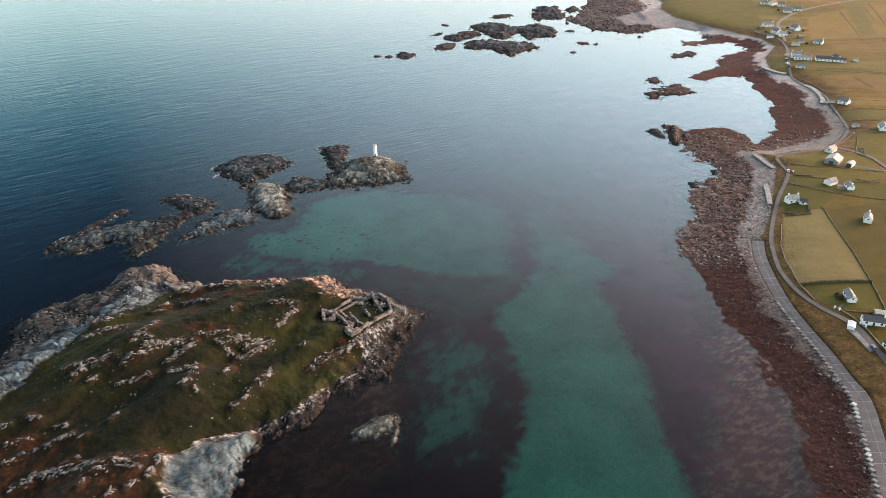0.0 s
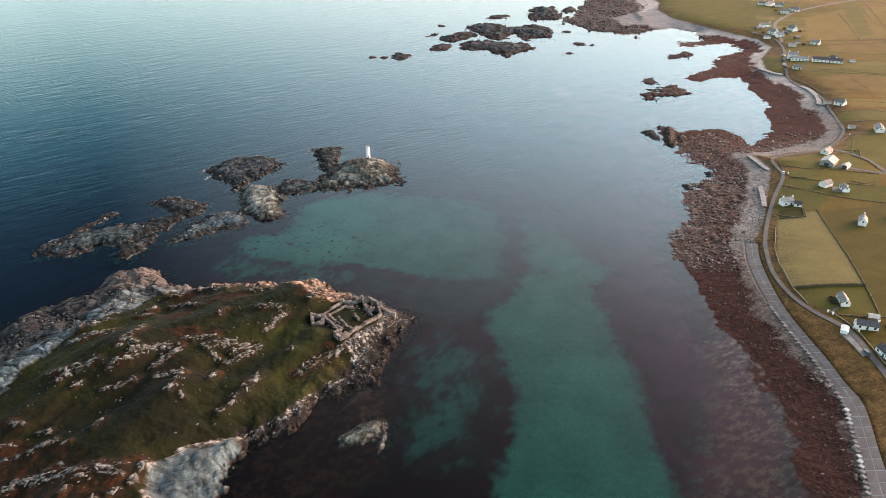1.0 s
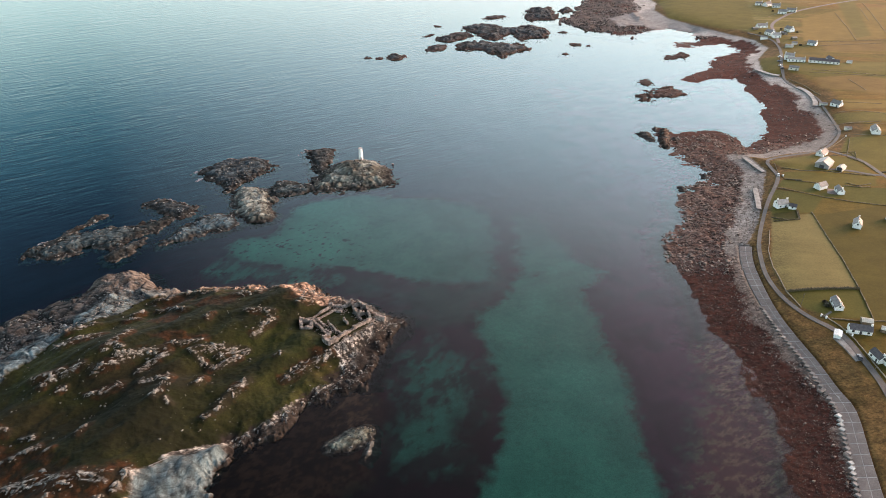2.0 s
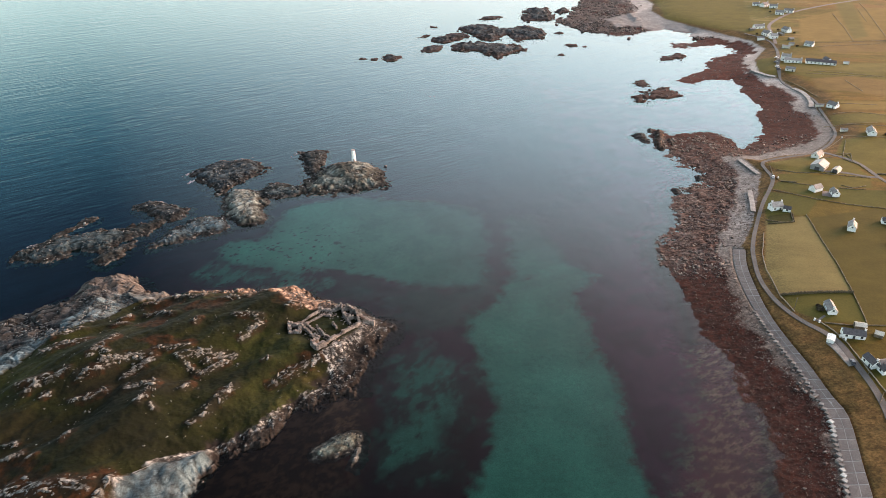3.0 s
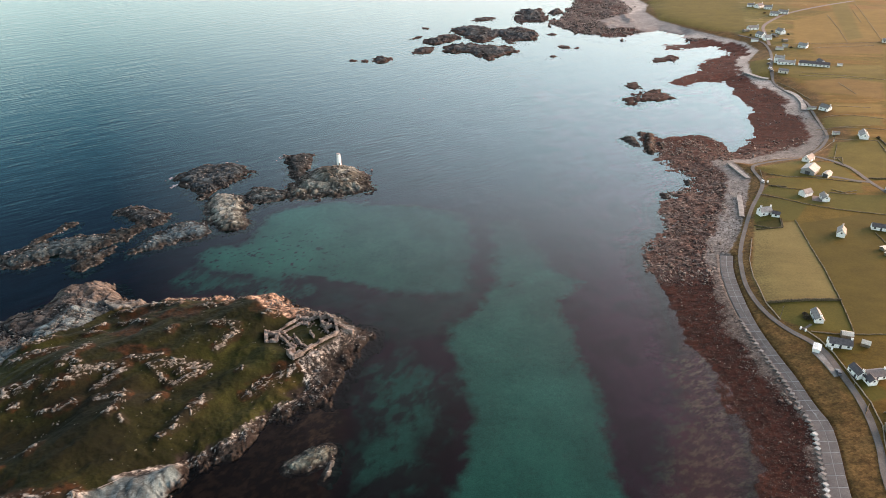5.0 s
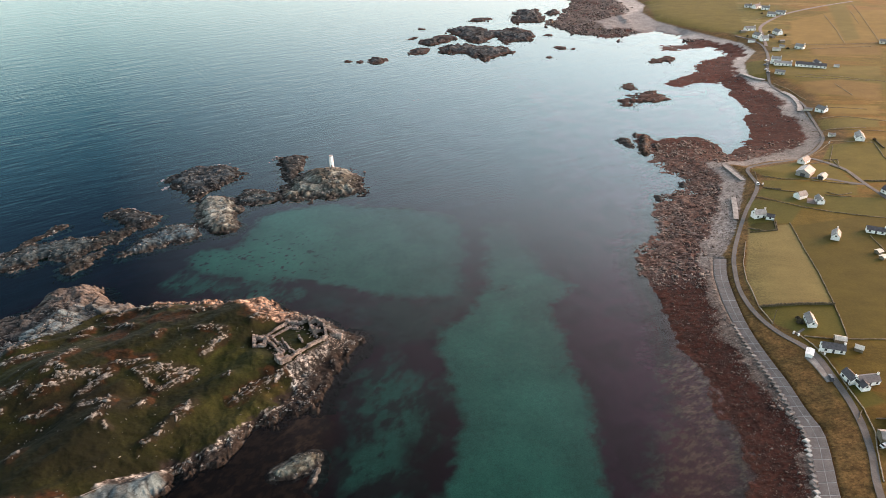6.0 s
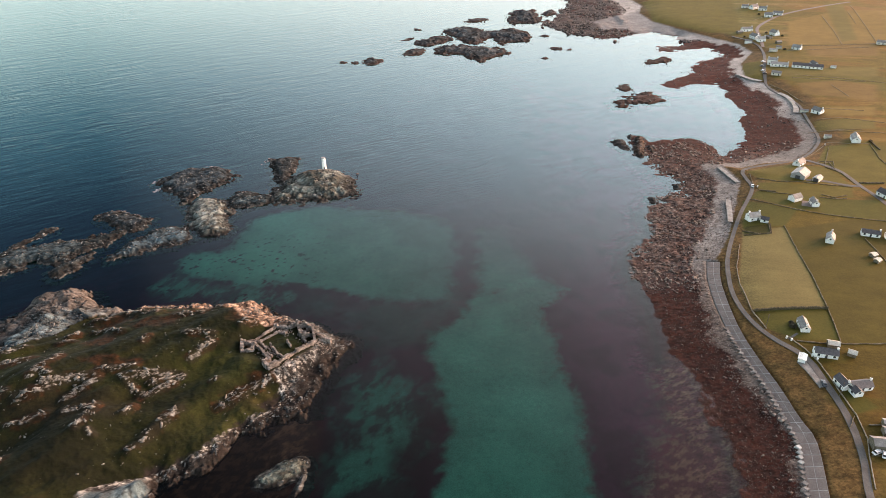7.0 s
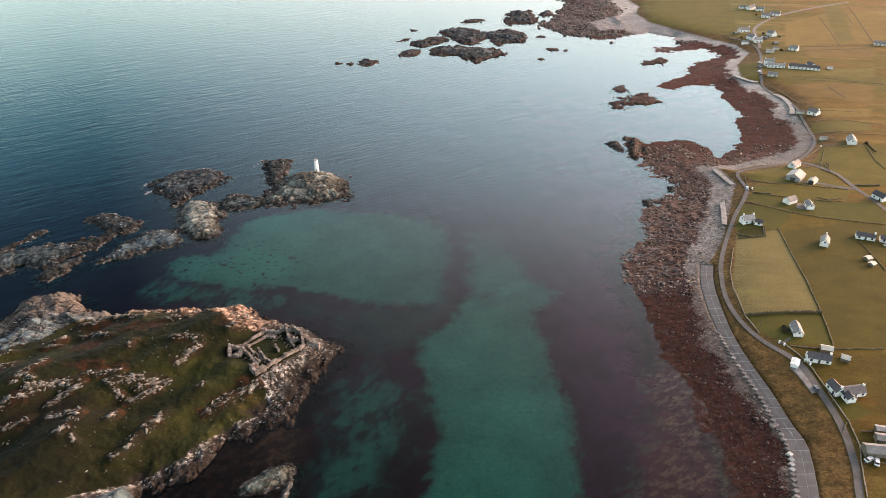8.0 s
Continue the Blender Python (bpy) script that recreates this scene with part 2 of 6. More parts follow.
def water_material():
    """Clear sea water: what lies below shows through a green-blue tint, and the surface mirrors the sky."""
    m, nt, bsdf, link = nodes_of("sea_water")
    nt.nodes.remove(bsdf)
    out = nt.nodes["Material Output"]
    geo = nt.nodes.new("ShaderNodeNewGeometry")
    facing = nt.nodes.new("ShaderNodeMapping")
    facing.inputs["Rotation"].default_value = (0, 0, radians(-31))
    link(geo.outputs["Position"], facing.inputs["Vector"])
    turn = nt.nodes.new("ShaderNodeMapping")
    turn.inputs["Scale"].default_value = (0.24, 1.0, 1.0)
    link(facing.outputs[0], turn.inputs["Vector"])
    swell = noise_node(nt, link, 0.11, 1.0, turn.outputs[0])
    chop = noise_node(nt, link, 0.30, 1.0, turn.outputs[0])
    wind = noise_node(nt, link, 0.012, 3, turn.outputs[0])
    sep = nt.nodes.new("ShaderNodeSeparateXYZ")
    link(geo.outputs["Position"], sep.inputs[0])
    open_sea = nt.nodes.new("ShaderNodeMapRange")
    for key, value in (("From Min", 150.0), ("From Max", -260.0), ("To Min", 0.44), ("To Max", 0.36)):
        open_sea.inputs[key].default_value = value
    link(sep.outputs["X"], open_sea.inputs["Value"])
    gust = nt.nodes.new("ShaderNodeMapRange")
    for key, value in (("From Min", 0.3), ("From Max", 0.7), ("To Min", 0.6), ("To Max", 1.2)):
        gust.inputs[key].default_value = value
    link(wind.outputs[0], gust.inputs["Value"])
    force = nt.nodes.new("ShaderNodeMath")
    force.operation = "MULTIPLY"
    lee = nt.nodes.new("ShaderNodeMapRange")
    for key, value in (("From Min", 350.0), ("From Max", 560.0), ("To Min", 0.55), ("To Max", 1.08)):
        lee.inputs[key].default_value = value
    westing = nt.nodes.new("ShaderNodeMath")
    westing.operation = "MULTIPLY_ADD"
    westing.inputs[1].default_value = -0.45
    link(sep.outputs["X"], westing.inputs[0])
    link(sep.outputs["Y"], westing.inputs[2])
    link(westing.outputs[0], lee.inputs["Value"])
    sheltered = nt.nodes.new("ShaderNodeMath")
    sheltered.operation = "MULTIPLY"
    link(open_sea.outputs[0], sheltered.inputs[0])
    link(lee.outputs[0], sheltered.inputs[1])
    link(sheltered.outputs[0], force.inputs[0])
    link(gust.outputs[0], force.inputs[1])
    first = nt.nodes.new("ShaderNodeBump")
    first.inputs["Distance"].default_value = 0.5
    link(swell.outputs[0], first.inputs["Height"])
    link(force.outputs[0], first.inputs["Strength"])
    second = nt.nodes.new("ShaderNodeBump")
    second.inputs["Distance"].default_value = 0.42
    link(chop.outputs[0], second.inputs["Height"])
    link(force.outputs[0], second.inputs["Strength"])
    link(first.outputs[0], second.inputs["Normal"])
    clear = nt.nodes.new("ShaderNodeBsdfTransparent")
    depth = nt.nodes.new("ShaderNodeAttribute")
    depth.attribute_name = "shallow"
    link(mix_node(nt, link, depth.outputs["Fac"], (0.27, 0.77, 0.69), (0.78, 0.76, 0.72)), clear.inputs[0])
    gloss = nt.nodes.new("ShaderNodeBsdfGlossy")
    gloss.inputs["Roughness"].default_value = 0.08
    link(second.outputs[0], gloss.inputs["Normal"])
    fres = nt.nodes.new("ShaderNodeFresnel")
    fres.inputs[0].default_value = 1.34
    link(second.outputs[0], fres.inputs["Normal"])
    mixed = nt.nodes.new("ShaderNodeMixShader")
    link(fres.outputs[0], mixed.inputs[0])
    link(clear.outputs[0], mixed.inputs[1])
    link(gloss.outputs[0], mixed.inputs[2])
    link(mixed.outputs[0], out.inputs["Surface"])
    return m


M_SEA = water_material()
M_BED = covered("sea_bed", 0.35, 0.95, 0.2, 0.3, 0.9, 1.1)
M_LAND = covered("turf_and_shore", 0.9, 0.92, 0.8, 0.35, 0.58, 1.42, True, 1.1)
M_ROCK = covered("sea_rock", 1.8, 0.88, 0.6, 0.25, 0.68, 1.32, False, 0.6, 0.3)
M_ISLE = covered("islet_ground", 1.8, 0.9, 0.6, 0.25, 0.5, 1.5, True, 0.8)
M_WHITE = plain("white_render", (0.77, 0.75, 0.71), (0.86, 0.85, 0.82), 0.6, 0.85, 0.1)
M_CREAM = plain("pale_render", (0.55, 0.50, 0.42), (0.66, 0.62, 0.55), 0.6, 0.85, 0.1)
M_SLATE = plain("dark_slate", (0.055, 0.05, 0.055), (0.10, 0.09, 0.095), 0.8, 0.6, 0.3, 6)
M_FIBRE = plain("grey_roof_sheet", (0.15, 0.14, 0.134), (0.24, 0.228, 0.22), 0.5, 0.7, 0.3, 6)
M_PALE = plain("pale_roof_sheet", (0.21, 0.203, 0.196), (0.31, 0.30, 0.29), 0.5, 0.6, 0.2, 6)
M_GLASS = plain("window_glass", (0.02, 0.025, 0.03), (0.04, 0.045, 0.05), 1.0, 0.12, 0.0)
M_STONE = plain("rough_stone", (0.09, 0.072, 0.046), (0.20, 0.17, 0.13), 0.7, 0.92, 0.8, 3)
M_RUIN = plain("old_masonry", (0.098, 0.082, 0.073), (0.285, 0.236, 0.208), 0.5, 0.94, 1.0, 4, apart=0.35)
M_CONC = plain("weathered_concrete", (0.138, 0.112, 0.102), (0.192, 0.158, 0.144), 0.25, 0.9, 0.3, 8, vary=0.08)
M_BLOCK = plain("pale_concrete", (0.19, 0.18, 0.175), (0.33, 0.32, 0.305), 0.3, 0.9, 0.4, 6, vary=0.25)
M_ARMOUR = plain("grey_concrete", (0.11, 0.10, 0.095), (0.20, 0.185, 0.175), 0.3, 0.92, 0.5, 6, vary=0.45)
M_FRESH = plain("white_concrete", (0.34, 0.33, 0.315), (0.52, 0.51, 0.49), 0.3, 0.9, 0.4, 6, vary=0.2)
M_ROADWALL = plain("pale_wall_stone", (0.17, 0.135, 0.10), (0.32, 0.27, 0.21), 0.6, 0.95, 0.8, 5)
M_JOINT = plain("pale_joint", (0.30, 0.285, 0.27), (0.41, 0.39, 0.375), 0.3, 0.9, 0.2)
M_ROAD = plain("worn_asphalt", (0.075, 0.068, 0.064), (0.112, 0.103, 0.097), 0.15, 0.9, 0.2, 10)
M_DARK = plain("dark_paint", (0.03, 0.03, 0.035), (0.06, 0.06, 0.065), 1.0, 0.5, 0.0)
M_WOOD = plain("grey_timber", (0.08, 0.065, 0.055), (0.15, 0.125, 0.105), 1.5, 0.9, 0.3)
M_BOULDER = plain("shore_boulder", (0.082, 0.064, 0.056), (0.21, 0.175, 0.155), 0.3, 0.9, 0.6, 5, apart=0.35)

# ================= outlines of the place (metres) =================
SHORE_A = [(104,100),(118,155),(125,173),(131,189),(132,198),(135,209),(134,215),(134,222),(132,230),(134,240),(133,249),(133,261),(129,266),(123,269),(125,282),(126,295),(128,312),(126,320),(125,334),(124,348),(127,357),(131,366),(138,380),(149,387),(150,401),(150,412),(161,428),(166,439),(175,445),(183,440),(185,451),(182,463),(177,475),(174,487),(169,495)]
SHORE_B = [(178,510),(166,508),(168,525),(166,536),(172,552),(182,544),(187,528),(192,539),(213,541),(221,543),(229,531),(235,519),(235,508),(243,515),(262,534),(271,552),(275,577),(285,597),(286,605),(286,627),(289,659),(290,681),(270,685),(247,672),(234,677),(248,695),(276,722),(299,758)]
SHORE_C = [(327,776),(337,787),(326,811),(302,807),(284,801),(265,804),(273,820),(296,831),(307,857),(301,870),(280,885),(242,870),(224,852),(203,866),(175,883),(150,913),(144,934),(168,964),(183,1014),(203,1042),(198,1088),(230,1250),(260,2600)]
FAR_SIDE = [(4200, 2600), (4200, -300), (100, -300)]
WEEDTOP_A = [(126,100),(138,146),(148,173),(152,187),(154,196),(159,210),(157,218),(156,229),(156,238),(154,245),(154,256),(154,268),(150,278),(152,292),(155,307),(156,322),(156,333),(163,351),(171,369),(182,390),(193,412),(205,436),(212,453),(212,467),(209,479),(209,486)]
WEEDTOP_B = [(234,484),(262,496),(286,508),(303,526),(312,544),(315,562),(319,589),(326,621),(326,647),(317,669),(313,686),(323,724),(341,764),(353,779),(351,810),(326,833),(304,849),(279,882),(262,905),(255,940),(262,985),(275,1000),(268,1040),(290,1250),(300,2600)]
GRASS_A = [(136,100),(149,145),(157,174),(160,185),(163,194),(168,211),(166,223),(166,240),(164,259),(163,280),(165,303),(169,329),(175,346),(174,350),(183,363),(192,379),(199,393),(210,416),(219,436),(227,453),(225,472)]
GRASS_B = [(224,479),(235,475),(255,483),(279,487),(296,501),(315,523),(323,540),(325,559),(329,585),(337,622),(332,645),(331,671),(319,689),(334,737),(362,779),(359,814),(337,845),(314,881),(290,926),(284,974),(299,1018),(293,1064),(310,1250),(320,2600)]
ROAD = [(165,150),(173,182),(178,193),(182,206),(184,215),(185,228),(185,243),(185,255),(182,263),(176,272),(172,283),(170,298),(171,316),(176,335),(181,350),(194,376),(209,404),(225,428),(231,441),(232,457),(232,465),(241,472),(259,476),(281,484),(299,499),(313,517),(320,530),(325,552),(331,581),(337,603),(337,622),(331,645),(331,664),(343,703),(359,737),(376,786),(373,818),(360,836)]
PROM_SEA = [(140.5,146),(150,175),(154,187),(156,195),(161,209),(161,225),(161,242),(159,261),(158,282),(159,305),(163,331),(169,349)]
PROM_LAND = [(148.5,145),(157,174),(160,185),(163,194),(168,211),(166,223),(166,240),(164,259),(163,280),(165,303),(169,329),(175,346)]
ISLAND_A = [(-238,258),(-246,268),(-247,276),(-238,285),(-224,297),(-211,306),(-209,317),(-196,326),(-186,331),(-177,321),(-172,313),(-159,307),(-144,309),(-129,314),(-100,314),(-83,311),(-71,301),(-61,300),(-50,291),(-40,286),(-32,284),(-32,277),(-39,266),(-42,261),(-43,247),(-46,232)]
ISLAND_B = [(-57,231),(-64,224),(-74,215),(-80,206),(-89,200),(-97,195),(-101,187),(-101,173),(-101,159),(-104,145),(-126,132),(-169,120),(-228,137),(-273,175),(-284,209),(-252,229),(-241,242)]
SAND_BAY = [(-142,364),(-139,371),(-124,374),(-115,381),(-116,395),(-113,414),(-104,425),(-89,430),(-70,432),(-46,428),(-14,423),(12,414),(21,396),(22,365),(19,333),(11,323),(-6,321),(-29,323),(-46,332),(-66,336),(-84,339),(-102,340),(-119,346),(-134,354)]
SAND_MAIN = [(5,276),(9,289),(22,301),(32,319),(47,331),(60,339),(74,337),(83,331),(79,321),(70,312),(68,296),(70,279),(71,262),(73,249),(75,235),(76,224),(75,209),(74,193),(74,178),(70,159),(66,130),(-4,130),(3,160),(6,178),(10,188),(15,201),(18,214),(19,228),(16,240),(13,253),(9,266)]
SAND_HEAD = [(37,402),(55,400),(64,368),(69,338),(47,328),(33,318),(36,351)]
SAND_DIM = [(-25,258),(-8,263),(4,253),(8,237),(5,222),(-2,210),(-7,193),(-17,195),(-28,198),(-29,209),(-21,222),(-32,235)]
SAND_FAINT = [(-153,337),(-140,347),(-118,340),(-96,334),(-69,329),(-68,324),(-109,328),(-143,330)]
SAND_VEIL = [(-69,328),(-29,321),(24,323),(12,292),(-14,284),(-42,302)]
BEACH = [(215,938),(242,956),(268,965),(288,996),(292,975),(291,934),(312,908),(345,876),(365,836),(342,832),(312,863),(273,865),(250,898),(221,900)]
POINT_WEED = [(197,1023),(243,1028),(276,997),(276,968),(256,949),(219,957),(194,986)]
LEDGE = [(-58,242),(-39,229),(-39,201),(-41,179),(-58,168),(-70,160),(-105,146),(-105,174),(-96,202),(-70,226)]
SHOAL = [(117,263),(130,268),(138,258),(139,240),(138,224),(136,205),(131,186),(122,155),(76,160),(87,187),(97,203),(106,221),(110,244)]

LAND_EDGE = np.array(SHORE_A + SHORE_B + SHORE_C + FAR_SIDE, float)
WEED_EDGE = np.array(WEEDTOP_A + WEEDTOP_B + FAR_SIDE, float)
PROM_EDGE = np.array(PROM_SEA + PROM_LAND[::-1], float)
GRASS_EDGE = np.array(GRASS_A + GRASS_B + FAR_SIDE, float)
ISLAND = rounded(ISLAND_A + ISLAND_B, True, 1)


def mainland(x, y):
    """Height of the mainland and its shore, with the distances inland of the water, the weed and the turf."""
    wob = 11 * (fbm(x / 14, y / 14, 4, 3, 0.6) - 0.5) + 4 * (fbm(x / 3, y / 3, 2, 8) - 0.5)
    wob = wob * (1 + 1.3 * step(560, 850, y))
    dw = inside(LAND_EDGE, x, y) + wob
    dk = inside(WEED_EDGE, x, y) + wob
    dg = inside(GRASS_EDGE, x, y)
    s = np.clip(dw / (np.abs(dw) + np.maximum(-dg, 0) + 1e-6), 0, 1)
    z = np.where(dw < 0, np.maximum(0.15 * dw, -4), 4.2 * s ** 1.2)
    z = z - 1.2 * step(-1.5, 0.3, inside(PROM_EDGE, x, y))
    inland = np.maximum(dg, 0)
    z = z + 4.5 * (1 - np.exp(-inland / 14)) + 0.014 * inland + step(60, 400, inland) * 10 * (fbm(x / 160, y / 160, 3, 5) - 0.3)
    return z, dw, dk, dg


def land_z(x, y):
    return float(mainland(np.array([float(x)]), np.array([float(y)]))[0][0])


def tones(*rgb):
    return np.array(rgb, float)


def blend(a, b, t):
    return a + (b - a) * t[..., None]


# ================= sea and sea bed =================
def fan(y0, y1, ratio, s0, s1, ds, wide=()):
    """A grid that is fine near at hand and coarser far off."""
    rows = int(math.log(y1 / y0) / math.log(ratio)) + 1
    ys = y0 * ratio ** np.arange(rows)
    ss = np.concatenate([np.array(wide[0], float) if wide else [], np.arange(s0, s1, ds), np.array(wide[1], float) if wide else []])
    return ss[None, :] * (ys[:, None] + 60), np.repeat(ys[:, None], len(ss), 1)


def bed_tone(x, y, off):
    """The colours of the sea bed: weed, sand, the brown ledge and the shoal."""
    wob = 34 * (fbm(x / 24, y / 24, 5, 21, 0.6) - 0.5)
    weed = blend(tones(0.39, 0.026, 0.061), tones(0.245, 0.0165, 0.039), step(0.35, 0.65, fbm(x / 18, y / 18, 4, 6)))
    weed = weed * (1 - 0.6 * step(262, 215, y) * step(35, 0, x))[..., None]
    weed = weed * (1 + 1.8 * step(60, 110, x))[..., None]
    # offshore, the blue and darkness of deep water are put into the bed colour
    colour = blend(weed, np.broadcast_to(tones(0.006, 0.020, 0.055), weed.shape), off)
    # the sand tones also hold the teal that the water lends them
    sand = blend(tones(0.44, 0.62, 0.53), tones(0.36, 0.53, 0.45), step(0.35, 0.65, fbm(x / 30, y / 30, 4, 14)))
    shore = np.maximum(step(-16, -3, inside(LAND_EDGE, x, y)), step(-12, -2, inside(ISLAND, x, y)))
    colour = blend(colour, np.broadcast_to(tones(0.030, 0.014, 0.013), weed.shape), shore)
    for line, soft, most in ((SAND_MAIN, 4, 0.95), (SAND_BAY, 3, 1.0), (SAND_DIM, 12, 0.42), (SAND_HEAD, 6, 0.8), (SAND_FAINT, 6, 0.4), (SAND_VEIL, 14, 0.2)):
        d = inside(np.array(line, float), x, y)
        soft = soft + (3 * step(-70, 15, x) if line is SAND_BAY else 0)
        m = step(-soft, soft, d + wob * (0.36 if most > 0.7 else 0.9) + 9 * (fbm(x / 6, y / 6, 4, 22, 0.7) - 0.5)) * most
        if line is SAND_BAY:
            m = m * (1 - 0.42 * step(-105, 30, x)) * (0.85 + 0.15 * step(0, 20, d))
        if line is SAND_HEAD:
            m = m * (1 - 0.75 * step(340, 405, y + 0.6 * (x - 36)))
        if line is SAND_MAIN:
            m = m * (1 - 0.12 * step(285, 345, y)) * (0.85 + 0.15 * step(0, 22, d))
        if line is SAND_DIM or line is SAND_FAINT:
            m = m * (0.35 + 1.1 * step(0.40, 0.62, fbm((x - 0.4 * y) / 7, (y + 0.2 * x) / 12, 5, 16, 0.65)))
        spots = step(0.70, 0.73, fbm(x / 2.6, y / 2.0, 3, 15)) * (0.85 * step(-40, -90, x) * step(400, 380, y) + 0.10)
        colour = blend(colour, sand, m * (1 - spots))
    m = step(-6, 6, inside(np.array(LEDGE, float), x, y) + wob * 0.4)
    colour = blend(colour, blend(tones(0.105, 0.060, 0.038), tones(0.034, 0.021, 0.016), step(0.34, 0.58, fbm(x / 3, y / 3, 5, 9, 0.75))) * (1 + 1.7 * step(0.2, 0.8, np.exp(-((x + 50) / 9) ** 2 - ((y - 221) / 14) ** 2) + 0.8 * (fbm(x / 4, y / 4, 4, 19, 0.7) - 0.5)))[..., None], m)
    streak = step(0.33, 0.55, fbm((x + 0.5 * y) / 4.5, (y - 0.5 * x) / 2.2, 5, 12, 0.7))
    return blend(colour, blend(tones(0.62, 0.32, 0.25), tones(0.30, 0.115, 0.12), streak), shoal_share(x, y))


def shoal_share(x, y):
    """How far the shallow streaked shoal beside the foreshore covers the bed."""
    return step(-9, 13, inside(np.array(SHOAL, float), x, y) + 20 * (fbm(x / 20, y / 20, 5, 21, 0.65) - 0.5))


def build_sea():
    far = np.array([5, 15, 35, 70, 130, 250, 500, 1000, 2000, 4500], float)
    xs = np.concatenate([-260 - far[::-1], np.arange(-260, 300, 2.0), 300 + far])
    ys = np.concatenate([100 - far[::-1], np.arange(100, 440, 2.0), np.arange(440, 900, 5), 900 + far])
    x, y = np.meshgrid(xs, ys)
    wob = 24 * (fbm(x / 18, y / 18, 4, 21, 0.6) - 0.5)
    shallow = 0.9 * step(-7, 5, inside(np.array(LEDGE, float), x, y) + 0.4 * wob)
    shallow = np.maximum(shallow, 0.8 * shoal_share(x, y) ** 2)
    shallow = np.maximum(shallow, (0.8 - 0.5 * step(290, 330, y)) * step(-9, 1, inside(LAND_EDGE, x, y)))
    shallow = np.maximum(shallow, 0.6 * step(-8, 0, inside(ISLAND, x, y)))
    sea = sheet("sea", x, y, np.zeros(x.shape), None, None, M_SEA, extra={"shallow": shallow})
    tagged(sea, "calm clear blue-green sea with small ripples", "sea", kind="structure")
    xs = np.concatenate([-260 - far[::-1], np.arange(-260, -160, 2.0), np.arange(-160, 142, 0.9), np.arange(142, 300, 2.0), 300 + far])
    ys = np.concatenate([100 - far[::-1], np.arange(100, 440, 0.9), np.arange(440, 900, 5), 900 + far])
    x, y = np.meshgrid(xs, ys)
    wob = 16 * (fbm(x / 22, y / 22, 4, 21) - 0.5) + 5 * (fbm(x / 5, y / 5, 2, 31) - 0.5)
    off = step(40, -140, x + 0.0 * y) * step(250, 420, y) + step(500, 800, y)
    off = np.clip(np.maximum(off, 0.85 * step(300, 390, y) * step(140, 70, x)) + step(-150, -320, x), 0, 1)
    z = -2.5 - 10 * np.clip(off - step(300, 390, y) * step(140, 70, x), 0, 1) + 0.6 * (fbm(x / 15, y / 15, 3, 2) - 0.5)
    z = z + 1.9 * step(-6, 6, inside(np.array(LEDGE, float), x, y) + wob * 0.4)
    colour = bed_tone(x, y, off)
    bed = sheet("sea_bed", x, y, z, None, colour, M_BED)
    tagged(bed, "pale sand and dark weed on the sea bed", "sea bed", kind="structure")


# ================= mainland =================
HAY, LAWN, DULL, MEADOW = (0.128, 0.114, 0.070), (0.064, 0.064, 0.021), (0.060, 0.052, 0.017), (0.086, 0.077, 0.026)
TAWNY, RUST, OLIVE = (0.150, 0.110, 0.050), (0.128, 0.090, 0.046), (0.108, 0.094, 0.042)
FIELDS = [
    ([(200,378),(225,379),(221,351),(211,295),(174,297),(176,321)], HAY, 0.8),
    ([(174,296),(211,294),(205,268),(186,271),(176,280)], LAWN, 0.8),
    ([(226,376),(271,386),(292,381),(228,265),(205,267),(211,296)], DULL, 0.8),
    ([(230,432),(249,420),(259,395),(243,403),(222,423)], LAWN, 0.8),
    ([(216,421),(242,400),(227,381),(201,381)], LAWN, 0.8),
    ([(235,464),(276,476),(292,466),(295,433),(240,449)], MEADOW, 1),
    ([(314,509),(359,501),(322,435),(303,434),(293,478)], MEADOW, 1),
    ([(293,430),(235,445),(232,434),(252,422),(286,415)], MEADOW, 1),
    ([(258,393),(252,422),(281,413),(308,410),(293,383)], LAWN, 1),
    ([(203,384),(219,384),(214,372),(199,373)], (0.034, 0.036, 0.012), 0.5),
    ([(191,252),(188,221),(199,224),(195,236),(192,239)], LAWN, 1),
    ([(335,734),(353,734),(332,674),(316,690)], MEADOW, 2),
    ([(356,715),(449,665),(427,625),(364,655),(342,678)], MEADOW, 2),
    ([(303,1035),(426,1023),(376,846),(340,856),(290,925)], MEADOW, 3),
    ([(405,788),(449,891),(535,938),(600,939),(518,791)], TAWNY, 2),
    ([(535,981),(563,987),(490,804),(468,795)], OLIVE, 3),
    ([(421,782),(506,789),(479,739),(410,746)], RUST, 4),
    ([(357,706),(395,701),(456,699),(439,667),(390,680),(350,678)], OLIVE, 3),
    ([(357,657),(397,660),(426,644),(402,600),(375,616),(349,627)], RUST, 4),
    ([(353,592),(393,585),(382,566),(346,570),(345,581)], TAWNY, 3),
    ([(330,563),(357,561),(376,555),(367,537),(324,543)], OLIVE, 2),
]


